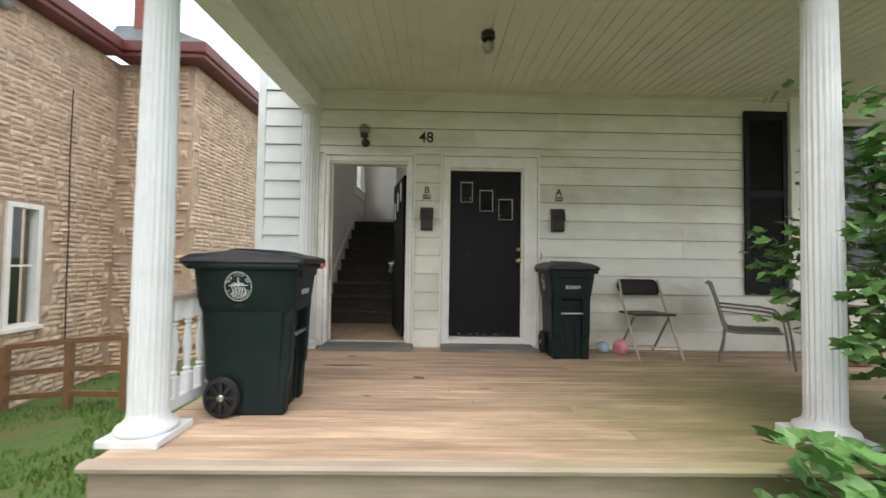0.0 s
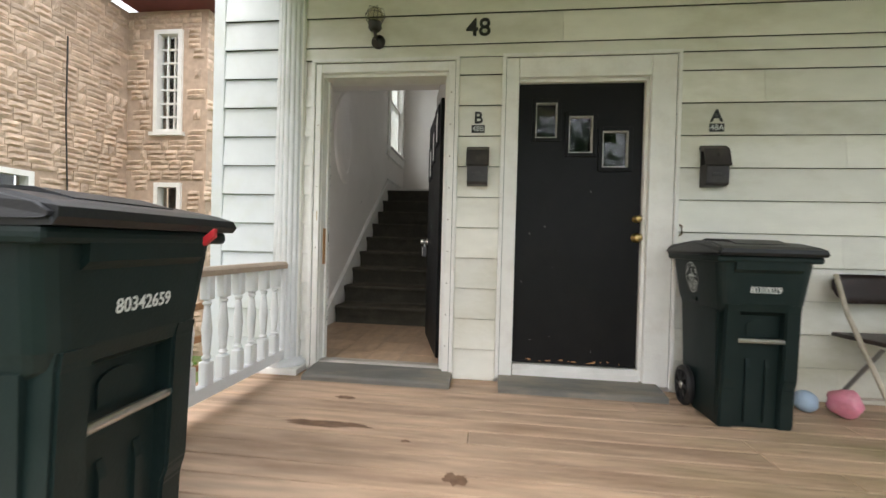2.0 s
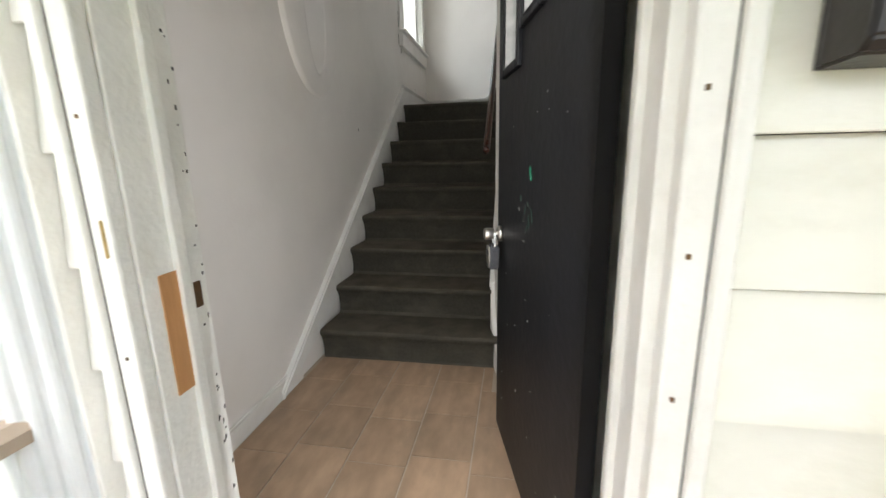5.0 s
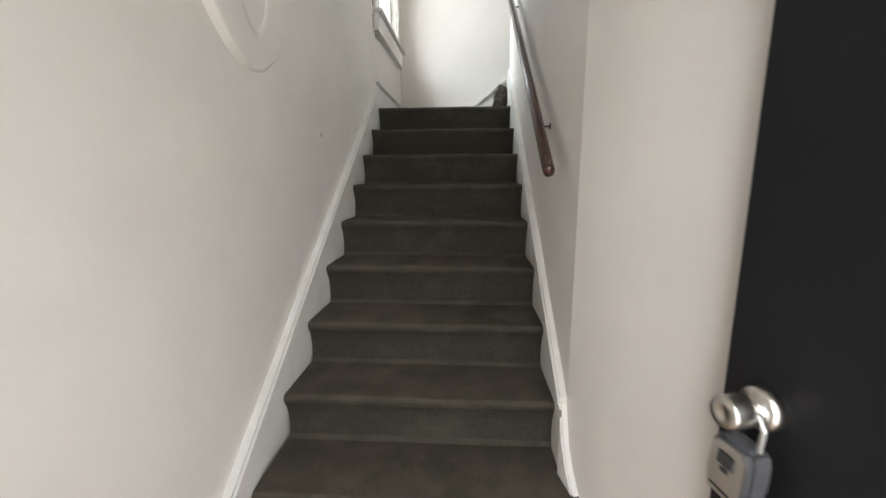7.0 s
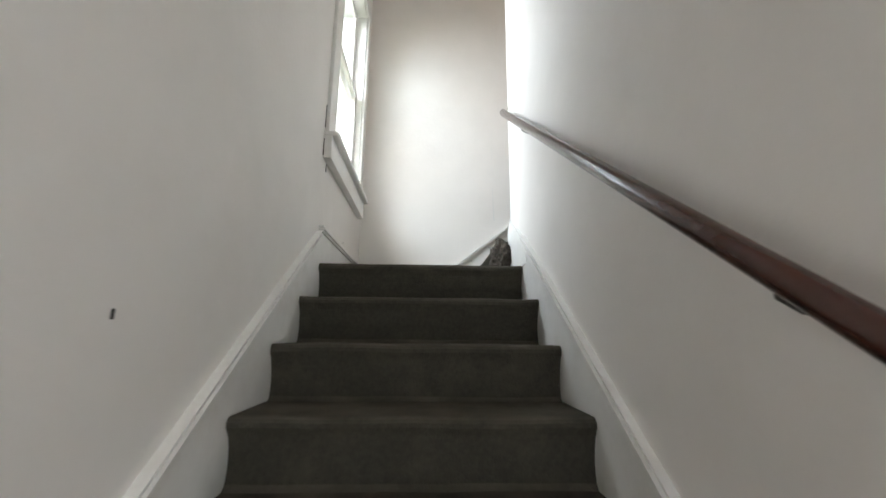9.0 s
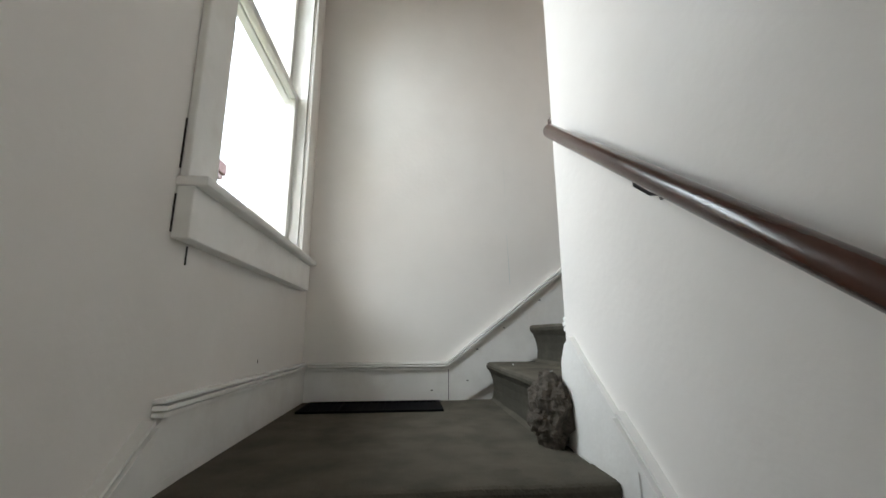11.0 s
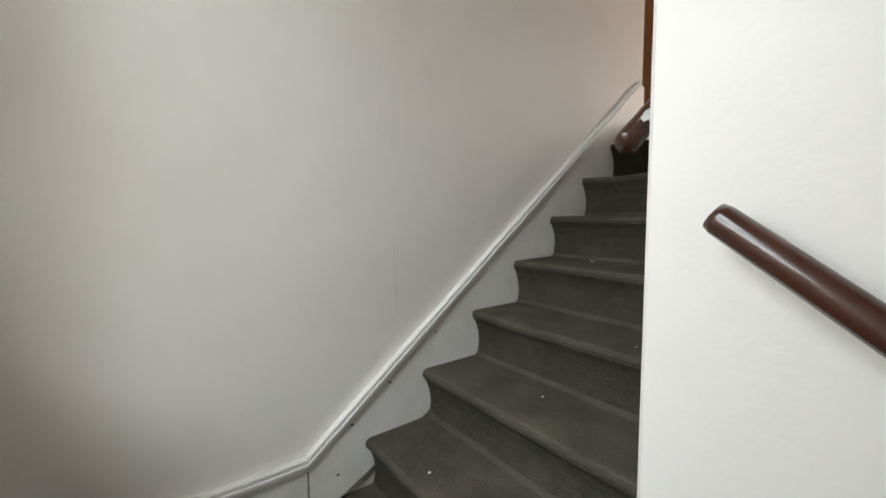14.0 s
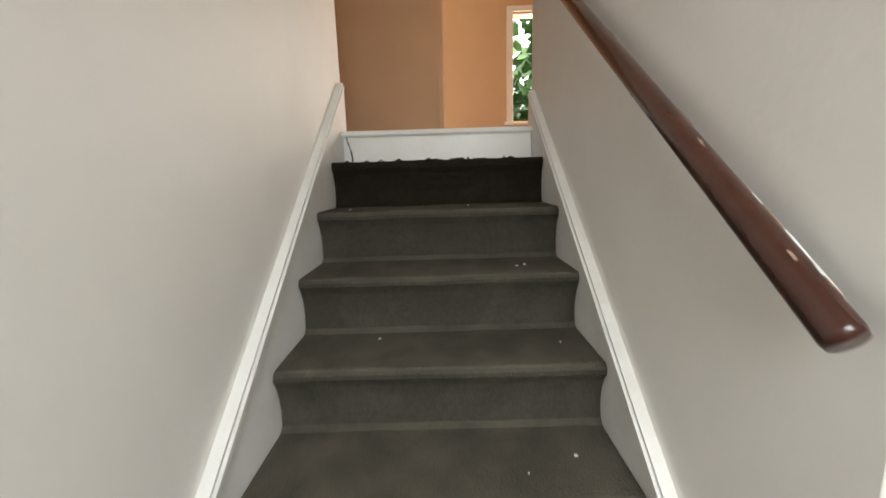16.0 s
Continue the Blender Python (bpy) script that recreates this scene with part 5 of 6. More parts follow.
KX = -0.527
for y0, y1, low, lift, xs in ((YF - 0.020, YF, True, 0.150, KX), (YR, YR + 0.020, False, 0.085, XR + 0.01)):
    pts = [(xs, LAND - 0.05), (1.55, UPPER - 0.5), (1.63, UPPER - 0.3), (1.63, nose_z2(1.57) + lift), (1.57, nose_z2(1.57) + lift)]
    pts += [(xs, LAND + 0.19)] if low else [(xs + 0.06, nose_z2(xs + 0.06) + lift), (xs, nose_z2(xs) + lift - 0.05)]
    part("skirt_board", prism(pts, "y", y0, y1), TRIMW, flight2)
    for off, t, w in ((-0.024, 0.012, 0.008), (-0.006, 0.012, 0.015), (0.012, 0.010, 0.008)):
        ya, yb = (YF - 0.022 - w, YF) if low else (YR, YR + 0.022 + w)
        za = (LAND + 0.19 if low else nose_z2(xs + 0.02) + lift) + off
        zb = nose_z2(1.57) + lift + off
        part("cap_moulding", prism([(xs, za), (1.57, zb), (1.57, zb + t), (xs, za + t)], "y", ya, yb), TRIMW, flight2)
# baseboards of the landing
bm = box(XL + 0.02, KX, YF - 0.018, YF, LAND, LAND + 0.165)
for off, t, w in ((0.165, 0.013, 0.010), (0.181, 0.012, 0.017), (0.197, 0.010, 0.010)):
    box(XL + 0.02, KX, YF - 0.020 - w, YF, LAND + off, LAND + off + t, 0.002, bm=bm)
structure("baseboard_north", bm, TRIMW, "white moulded baseboard on the landing")
bm = box(XL, XL + 0.018, 3.93, YF, LAND, LAND + 0.165)
for off, t, w in ((0.165, 0.013, 0.010), (0.181, 0.012, 0.017), (0.197, 0.010, 0.010)):
    box(XL, XL + 0.020 + w, 3.90, YF, LAND + off, LAND + off + t, 0.002, bm=bm)
structure("baseboard_west", bm, TRIMW, "white moulded baseboard on the landing")
bm = box(KX - 0.0015, KX + 0.0015, YF - 0.0215, YF - 0.019, LAND + 0.005, LAND + 0.165)
tagged(part("board_joint", bm, GAPSHADE), "dark joint between two skirt boards", "crack", kind="stuff")
# short end of the skirt at the corner of the wall
bm = prism([(3.80, LAND), (YR, LAND), (YR, LAND + 0.26), (4.20, LAND + 0.32), (4.15, LAND + 0.345), (4.10, nose_z1(4.10) + 0.15), (3.80, nose_z1(3.80) + 0.155)], "x", XR - 0.018, XR)
structure("trim_corner_skirt", bm, TRIMW, "rounded end of the white stair skirt")

# torn carpet at the bottom corner of the upper flight
def torn_carpet():
    bm = bmesh.new()
    bmesh.ops.create_icosphere(bm, subdivisions=4, radius=0.1)
    for v in bm.verts:
        p = v.co.copy()
        n = noise.noise(p * 26) + 0.7 * noise.noise(p * 60)
        v.co = Vector((p.x * 0.75, p.y * 0.85, p.z * 1.15)) * (1 + 0.28 * n)
    bmesh.ops.translate(bm, vec=(-0.272, 4.235, LAND + 0.105), verts=bm.verts[:])
    tagged(part("torn_carpet", bm, WORNTEAR), "frayed torn carpet at the foot of the upper flight", "carpet")


torn_carpet()
rnd = random.Random(21)
bm = bmesh.new()
for i in range(1, 8):
    nose = X1 + RUN2 * (i - 1)
    for _ in range(2):
        x, y, s = nose + rnd.uniform(0.05, 0.22), rnd.uniform(4.32, 5.16), rnd.uniform(0.002, 0.005)
        z = LAND + RISE * i + 0.003
        box(x - s, x + s * 1.3, y - s, y + s, z, z + 0.003, 0.001, bm=bm, m=None)
tagged(part("carpet_crumbs", bm, DECAL), "pale crumbs and paint flakes on the carpet", "crumbs", kind="stuff")


# ---- stair window ----
def stair_window():
    bm = box(XL, XL + 0.024, WY0 - 0.150, WY0, WZ0, WZ1 + 0.12, 0.005)
    box(XL, XL + 0.024, WY1, WY1 + 0.115, WZ0, WZ1 + 0.12, 0.005, bm=bm)
    box(XL, XL + 0.023, WY0, WY1, WZ1, WZ1 + 0.12, 0.005, bm=bm)
    box(-1.56, XL, WY0 - 0.001, WY0 + 0.012, WZ0 - 0.02, WZ1, bm=bm)
    box(-1.56, XL, WY1 - 0.012, WY1 + 0.001, WZ0 - 0.02, WZ1, bm=bm)
    box(-1.56, XL, WY0, WY1, WZ1 - 0.012, WZ1 + 0.001, bm=bm)
    w = structure("window_2", bm, TRIMW, "tall white sash window over the stair landing")
    part("window_sill", box(-1.40, XL + 0.080, WY0 - 0.160, WY1 + 0.11, WZ0 - 0.028, WZ0, 0.010), TRIMW, w, "rounded white window board")
    part("apron", box(XL, XL + 0.046, WY0 - 0.155, WY1 + 0.10, WZ0 - 0.165, WZ0 - 0.028, 0.004), TRIMW, w)
    part("outer_sill", prism([(-1.62, WZ0 - 0.06), (-1.62, WZ0 - 0.035), (-1.40, WZ0 - 0.005), (-1.40, WZ0 - 0.06)], "y", WY0, WY1), TRIMW, w)
    mid = 3.50
    for a, b, x in ((WZ0, mid + 0.022, -1.425), (mid - 0.022, WZ1 - 0.012, -1.465)):
        bm = box(x, x + 0.036, WY0 + 0.012, WY0 + 0.055, a, b, 0.003)
        box(x, x + 0.036, WY1 - 0.055, WY1 - 0.012, a, b, 0.003, bm=bm)
        box(x, x + 0.036, WY0 + 0.055, WY1 - 0.055, a, a + (0.065 if a == WZ0 else 0.04), 0.003, bm=bm)
        box(x, x + 0.036, WY0 + 0.055, WY1 - 0.055, b - 0.04, b, 0.003, bm=bm)
        f = part("sash", bm, TRIMW, w)
        g = part("pane", box(x + 0.014, x + 0.019, WY0 + 0.05, WY1 - 0.05, a + 0.03, b - 0.03), GLASS, f)
        g.visible_shadow = False
    bm = box(-1.60, -1.56, WY0 - 0.12, WY0 + 0.015, WZ0 - 0.06, WZ1 + 0.12, 0.004)
    box(-1.60, -1.56, WY1 - 0.015, WY1 + 0.12, WZ0 - 0.06, WZ1 + 0.12, 0.004, bm=bm)
    part("outer_casing", bm, TRIMW, w)


stair_window()
bm = bmesh.new()
for z0, z1, y in ((2.62, 2.76, WY0 - 0.154), (2.38, 2.43, WY0 - 0.075), (2.45, 2.55, WY0 - 0.157)):
    box(XL - 0.001, XL + 0.004, y - 0.001, y + 0.001, z0, z1, bm=bm)
tagged(part("plaster_crack", bm, GAPSHADE), "dark cracks in the plaster beside the window", "crack", kind="stuff")


# ---- handrails ----
def handrail(name, label, p, q, r, wall_offset, brackets):
    h = thing(name, label, "handrail")
    p, q = Vector(p), Vector(q)
    d = (q - p)
    pts = [p + d * t for t in (0, 0.004, 0.25, 0.5, 0.75, 0.996, 1)]
    part("rail", tube(pts, [r * 0.9, r, r, r, r, r, r * 0.9], 18, flat=0.92), RAILWOOD, h, smooth=True)
    for t in brackets:
        c = p + d * t + Vector((0, 0, -r))
        w = c + Vector(wall_offset) + Vector((0, 0, -0.030))
        b = part("bracket", tube([c + Vector((0, 0, 0.006)), c + Vector((0, 0, -0.012)), (c + w) / 2 + Vector((0, 0, -0.016)), w], 0.004, 8), METALBLK, h)
        n = Vector(wall_offset).normalized()
        part("wall_plate", tube([w - n * 0.006, w - n * 0.0005], 0.013, 14), METALBLK, b)


handrail("handrail", "dark red-brown round handrail on the stair wall", (-0.281, 1.928, 1.302), (-0.275, 4.103, 2.886), 0.0235, (0.065, 0, 0), (0.16, 0.78))
handrail("handrail", "chipped red-brown round handrail beside the upper flight", (-0.193, 4.287, 3.018), (1.50, 4.287, 4.232), 0.0245, (0, -0.050, 0), (0.32, 0.85))


rnd = random.Random(5)
upper_rail = bpy.data.objects["handrail.001"]
p, q = Vector((-0.193, 4.287, 3.018)), Vector((1.50, 4.287, 4.232))
for s, l, a in ((0.03, 0.020, -25), (0.05, 0.012, 20), (0.085, 0.035, -35), (0.12, 0.028, -50), (0.17, 0.014, 5), (0.22, 0.035, -45), (0.31, 0.020, -20), (0.42, 0.030, -40)):
    n = 9
    pts = [(l * rnd.uniform(0.6, 1.1) * math.cos(2 * math.pi * k / n), 0.0022 * rnd.uniform(0.4, 1.2) * math.sin(2 * math.pi * k / n)) for k in range(n)]
    bm = prism(pts, "z", 0.0215, 0.0252)
    bmesh.ops.transform(bm, matrix=Matrix.Translation(p.lerp(q, s)) @ pose(0, 0, 0, 0, -math.degrees(math.atan2(q.z - p.z, q.x - p.x)), 0) @ pose(0, 0, 0, -a, 0, 0), verts=bm.verts[:])
    part("paint_chip", bm, CHIPPED, upper_rail, "pale chip in the dark stain")
for s, l, a, w in ((0.035, 0.026, 42, 0.010), (0.062, 0.040, 48, 0.006), (0.10, 0.030, 40, 0.003)):
    pts = [(l * rnd.uniform(0.6, 1.1) * math.cos(2 * math.pi * k / 13), w * rnd.uniform(0.4, 1.2) * math.sin(2 * math.pi * k / 13)) for k in range(13)]
    bm = prism(pts, "z", 0.0195, 0.0253)
    bmesh.ops.transform(bm, matrix=Matrix.Translation(p.lerp(q, s)) @ pose(0, 0, 0, 0, -math.degrees(math.atan2(q.z - p.z, q.x - p.x)), 0) @ pose(0, 0, 0, a, 0, 0), verts=bm.verts[:])
    part("paint_splash", bm, DECAL, upper_rail, "splash of white wall paint")


# ---- floor vent, switch, wall patches ----
def floor_vent():
    v = thing("floor_vent", "black metal floor vent set in the carpet", "vent", (-0.925, 5.03, LAND))
    bm = box(-0.345, 0.345, -0.148, -0.125, 0, 0.010, 0.002)
    box(-0.345, 0.345, 0.125, 0.148, 0, 0.010, 0.002, bm=bm)
    box(-0.345, -0.322, -0.125, 0.125, 0, 0.010, 0.002, bm=bm)
    box(0.322, 0.345, -0.125, 0.125, 0, 0.010, 0.002, bm=bm)
    part("frame", bm, VENTBLACK, v)
    part("backing", box(-0.33, 0.33, -0.13, 0.13, 0.0, 0.003), VENTBLACK, v)
    me = finish("slat", box(-0.003, 0.003, -0.125, 0.125, 0.003, 0.009), VENTBLACK)
    for k in range(18):
        s = new("slat", me)
        s.parent, s.location = v, (-0.306 + 0.036 * k, 0, 0)


floor_vent()
sw = thing("light_switch", "white double light switch plate on the plaster wall", "switch", (XL, 0.645, 1.332), group="")
part("plate", box(0, 0.006, -0.058, 0.058, -0.058, 0.058, 0.003), TRIMW, sw)
for y in (-0.022, 0.022):
    t = part("toggle", box(0.005, 0.012, y - 0.005, y + 0.005, -0.006, 0.012, 0.002), TRIMW, sw)
    part("screw", tube([(0.0055, y, 0.03), (0.0075, y, 0.03)], 0.004, 8), RUST, sw)


def plaster_patch():
    """An oval ring of filler, thick on its near side and feathered out to nothing on the other."""
    bm = bmesh.new()
    n = 64

    def rim(cy, cz, a, b, thick):
        out = []
        for k in range(n):
            y = cy + a * math.cos(2 * math.pi * k / n)
            out.append(bm.verts.new((XL + thick * min(1.0, max(0.06, (2.10 - y) / 0.40)), y, cz + b * math.sin(2 * math.pi * k / n))))
        return out
    loops = [rim(1.875, 2.20, 0.37, 0.545, -0.003), rim(1.875, 2.20, 0.365, 0.54, 0.024), rim(1.877, 2.20, 0.355, 0.528, 0.030), rim(1.92, 2.20, 0.17, 0.43, 0.026),
             rim(1.925, 2.20, 0.145, 0.405, 0.020), rim(1.93, 2.20, 0.138, 0.395, -0.003)]
    for a, b in zip(loops, loops[1:]):
        for k in range(n):
            bm.faces.new((a[k], a[(k + 1) % n], b[(k + 1) % n], b[k]))
    tagged(part("plaster_patch", bm, WALL, smooth=True), "oval ring of filler standing proud of the wall", "plaster patch")


plaster_patch()
bm = bmesh.new()
for x, z0, z1, w in ((-0.15, 2.50, 2.80, 0.0022), (-0.158, 3.05, 3.35, 0.0005)):
    prism([(x - w, z0), (x + w, z0), (x - w - 0.006, z1), (x - 2 * w - 0.006, z1)], "y", YF - 0.0012, YF + 0.001, bm=bm)
tagged(part("wall_scratch", bm, DECAL), "pale scratches down the plaster wall", "scratches", kind="stuff")
bm = bmesh.new()
for x, y, z, s in ((XL, 2.55, 1.50, 0.010), (XL, 4.55, 2.10, 0.006)):
    box(x, x + 0.001, y - s * 0.4, y + s * 0.4, z - s, z + s, bm=bm)
for x, z in ((-0.42, 1.95), (-0.36, 2.12), (-0.20, 2.24), (-0.62, 1.90), (0.02, 2.40)):
    box(x - 0.005, x + 0.005, YF - 0.0215, YF - 0.019, z - 0.003, z + 0.003, bm=bm)
tagged(part("wall_marks", bm, GAPSHADE), "small dark nicks in the white paint", "marks", kind="stuff")
tagged(part("loose_wire", tube([(1.532, 5.20, UPPER - 0.01), (1.526, 5.19, UPPER - 0.05), (1.520, 5.175, UPPER - 0.09), (1.512, 5.17, LAND + RISE * 7 + 0.012)], 0.004, 6), GAPSHADE), "dark stub of wire at the top step", "wire")

# ---- neighbouring stone house ----
WX, BX, BY0, BY1, EZ = -7.05, -5.28, 4.70, 11.0, 5.54
house = thing("neighbour_house", "tall tan stone house with dark red eaves and slate roof", "house")
stone_walls = []


def wall_with_holes(name, axis, at, out, u0, u1, z0, z1, holes):
    """A thin masonry wall in the plane axis=at with real openings; stones sit on the side `out`."""
    bm = bmesh.new()
    us = sorted({u0, u1, *[v for h in holes for v in h[:2]]})
    for a, b in zip(us, us[1:]):
        cuts = [(h[2], h[3]) for h in holes if h[0] <= a and b <= h[1]]
        z = z0
        for c, d in sorted(cuts) + [(z1, z1)]:
            if c > z:
                lo, hi = sorted((at, at - out * 0.3))
                box(lo, hi, a, b, z, c, bm=bm) if axis == "x" else box(a, b, lo, hi, z, c, bm=bm)
            z = d
    bmesh.ops.remove_doubles(bm, verts=bm.verts[:], dist=0.0001)
    w = part(name, bm, MORTAR, house)
    stone_walls.append((w, axis, at, out, u0, u1, z0, z1, holes))
    return w


H1 = [(2.32, 2.96, -0.28, 1.96)]
H2 = [(-6.43, -5.815, 3.07, 5.14), (-6.39, -5.80, 0.52, 2.05)]
wall_a = wall_with_holes("wall", "x", WX, 1, -9.0, BY0, -2.2, EZ, H1)
wall_b = wall_with_holes("wall", "y", BY0, -1, WX, BX, -2.2, EZ, H2)
wall_c = wall_with_holes("wall", "x", BX, 1, BY0 + 0.302, BY1, -2.2, EZ, [])
part("wall", box(-16, BX - 0.302, BY1 - 0.3, BY1 - 0.01, -2.2, EZ), MORTAR, house)
part("wall", box(-16, WX, -9.0, -8.7, -2.2, EZ), MORTAR, house)


def eave(x0, x1, y0, y1):
    e = part("eave", box(x0, x1, y0, y1, EZ, EZ + 0.10, 0.01), EAVE, house, "dark red painted eave")
    part("gutter", box(x0 - 0.03, x1 + 0.05, y0 - 0.05, y1 + 0.05, EZ + 0.10, EZ + 0.36, 0.03), EAVE, e)


eave(WX - 0.4, WX + 0.38, -9.5, BY0 - 0.40)
eave(WX + 0.2, BX + 0.42, BY0 - 0.42, BY0 + 0.2)
eave(BX - 0.4, BX + 0.42, BY0 + 0.2, BY1 + 0.5)
bm = bmesh.new()
rz = EZ + 0.36
for pts in ([(WX + 0.4, -9.5, rz), (WX + 0.4, 4.4, rz), (-10.5, 4.4, rz + 2.6), (-10.5, -9.5, rz + 2.6)],
            [(WX, 4.26, rz), (BX + 0.46, 4.26, rz), (-7.6, 7.0, rz + 1.9), (-9, 7.0, rz + 1.9)],
            [(BX + 0.46, 4.26, rz), (BX + 0.46, BY1 + 0.5, rz), (-7.6, 9, rz + 1.9), (-7.6, 7.0, rz + 1.9)],
            [(BX + 0.46, BY1 + 0.5, rz), (-12, BY1 + 0.5, rz), (-9, 9, rz + 1.9), (-7.6, 9, rz + 1.9)]):
    bm.faces.new([bm.verts.new(p) for p in pts])
bmesh.ops.solidify(bm, geom=bm.faces[:], thickness=0.08)
roof = part("roof", bm, SLATE, house, "grey slate hipped roof")
ch = part("chimney", box(-8.0, -7.4, 6.3, 6.9, rz + 0.9, rz + 3.1, 0.02), CHIMNEY, house, "red brick chimney")
part("chimney_cap", box(-8.06, -7.34, 6.24, 6.96, rz + 3.1, rz + 3.22, 0.02), CHIMNEY, ch)
part("vent_pipe", tube([(-5.6, 9.0, rz + 0.2), (-5.6, 9.0, rz + 1.0)], 0.06, 12), GREYTUBE, house)


def house_window(axis, at, out, u0, u1, z0, z1, cols, rows):
    def slab(a, b, lo, hi, d0, d1, bm=None):
        p, q = sorted((at + out * d0, at + out * d1))
        return box(p, q, a, b, lo, hi, 0, bm=bm) if axis == "x" else box(a, b, p, q, lo, hi, 0, bm=bm)
    bm = slab(u0, u0 + 0.085, z0, z1, -0.12, 0.05)
    slab(u1 - 0.085, u1, z0, z1, -0.12, 0.05, bm)
    slab(u0 + 0.085, u1 - 0.085, z1 - 0.09, z1, -0.12, 0.05, bm)
    slab(u0 + 0.085, u1 - 0.085, z0, z0 + 0.06, -0.12, 0.05, bm)
    w = part("window", bm, TRIMW, house)
    part("sill", slab(u0 - 0.06, u1 + 0.06, z0 - 0.07, z0, -0.1, 0.09), TRIMW, w)
    bm = bmesh.new()
    for k in range(1, cols):
        u = u0 + 0.085 + (u1 - u0 - 0.17) * k / cols
        slab(u - 0.012, u + 0.012, z0 + 0.06, z1 - 0.09, -0.09, -0.05, bm)
    for k in range(1, rows):
        z = z0 + 0.06 + (z1 - z0 - 0.15) * k / rows
        slab(u0 + 0.085, u1 - 0.085, z - 0.018, z + 0.018, -0.088, -0.048, bm)
    part("muntins", bm, TRIMW, w)
    g = part("pane", slab(u0 + 0.07, u1 - 0.07, z0 + 0.05, z1 - 0.07, -0.08, -0.072), GLASS, w)
    g.visible_shadow = False
    # black sheet behind the glass in place of an unlit interior
    part("dark_interior", slab(u0 - 0.05, u1 + 0.05, z0 - 0.05, z1 + 0.05, -0.45, -0.40), ROOMSHADE, w)


house_window("x", WX, 1, *H1[0], 1, 2)
house_window("y", BY0, -1, *H2[0], 3, 7)
house_window("y", BY0, -1, *H2[1], 1, 2)
pts = [(WX + 0.09, 3.42, 4.4), (WX + 0.10, 3.40, 3.0), (WX + 0.09, 3.45, 1.6), (WX + 0.10, 3.44, 0.4), (WX + 0.10, 3.47, -0.9)]
tagged(part("wall_cable", tube(pts, 0.012, 6), TYRE), "thin black cable running down the stone wall", "cable")
lamp = thing("flood_lamp", "small grey floodlight under the stone house's eave", "lamp", (WX + 0.1, 2.05, 5.35))
part("lamp_head", turned([(0.05, -0.16), (0.10, -0.10), (0.09, 0.0), (0.04, 0.06)], 16), GREYTUBE, lamp, smooth=True)
part("bracket", tube([(-0.06, 0.35, 0.0), (0.02, 0.18, -0.06), (0, 0, 0.02)], 0.015, 8), GREYTUBE, lamp)


def timber_fence():
    f = thing("timber_fence", "weathered brown post and rail fence on the slope", "fence")
    posts = [(-6.9, 2.3), (-5.55, 2.0), (-4.15, 1.35), (-3.3, 2.5)]
    for x, y in posts:
        z = ground_z(x, y)
        part("post", box(x - 0.05, x + 0.05, y - 0.05, y + 0.05, z - 0.1, z + 1.12, 0.006), FENCE, f)
    for (xa, ya), (xb, yb) in zip(posts, posts[1:]):
        for h in (0.25, 0.65, 1.10):
            a, b = Vector((xa, ya, ground_z(xa, ya) + h)), Vector((xb, yb, ground_z(xb, yb) + h))
            bm = bmesh.new()
            d = (b - a).normalized()
            s = Vector((-d.y, d.x, 0)).normalized() * 0.02
            u = Vector((0, 0, 0.045))
            r0 = [bm.verts.new(a + p) for p in (s + u, -s + u, -s - u, s - u)]
            r1 = [bm.verts.new(b + p) for p in (s + u, -s + u, -s - u, s - u)]
            for k in range(4):
                bm.faces.new((r0[k], r0[(k + 1) % 4], r1[(k + 1) % 4], r1[k]))
            bm.faces.new(r0[::-1])
            bm.faces.new(r1)
            bmesh.ops.recalc_face_normals(bm, faces=bm.faces[:])
            part("rail", bm, FENCE, f)


timber_fence()


# ---- planting ----
def leaf_mesh(name, lobes, size, mat):
    """A lobed leaf, folded along its midrib."""
    bm = bmesh.new()
    mid = bm.verts.new((0, 0.30 * size, -0.05 * size))
    rim = []
    n = lobes * 2
    for k in range(n + 1):
        a = radians(-125 + 250 * k / n) + math.pi / 2
        r = (0.62 if k % 2 else 1.0 - 0.25 * abs(k / n - 0.5)) * size * 0.72
        if k in (0, n):
            r *= 0.55
        x, y = r * math.cos(a), 0.30 * size + r * math.sin(a)
        rim.append(bm.verts.new((x, y, 0.18 * abs(x) - 0.16 * max(0, y - 0.3 * size))))
    for a, b in zip(rim, rim[1:]):
        bm.faces.new((mid, a, b))
    base = bm.verts.new((0, -0.05 * size, 0))
    bm.faces.new((mid, rim[-1], base))
    bm.faces.new((mid, base, rim[0]))
    return finish(name, bm, mat)


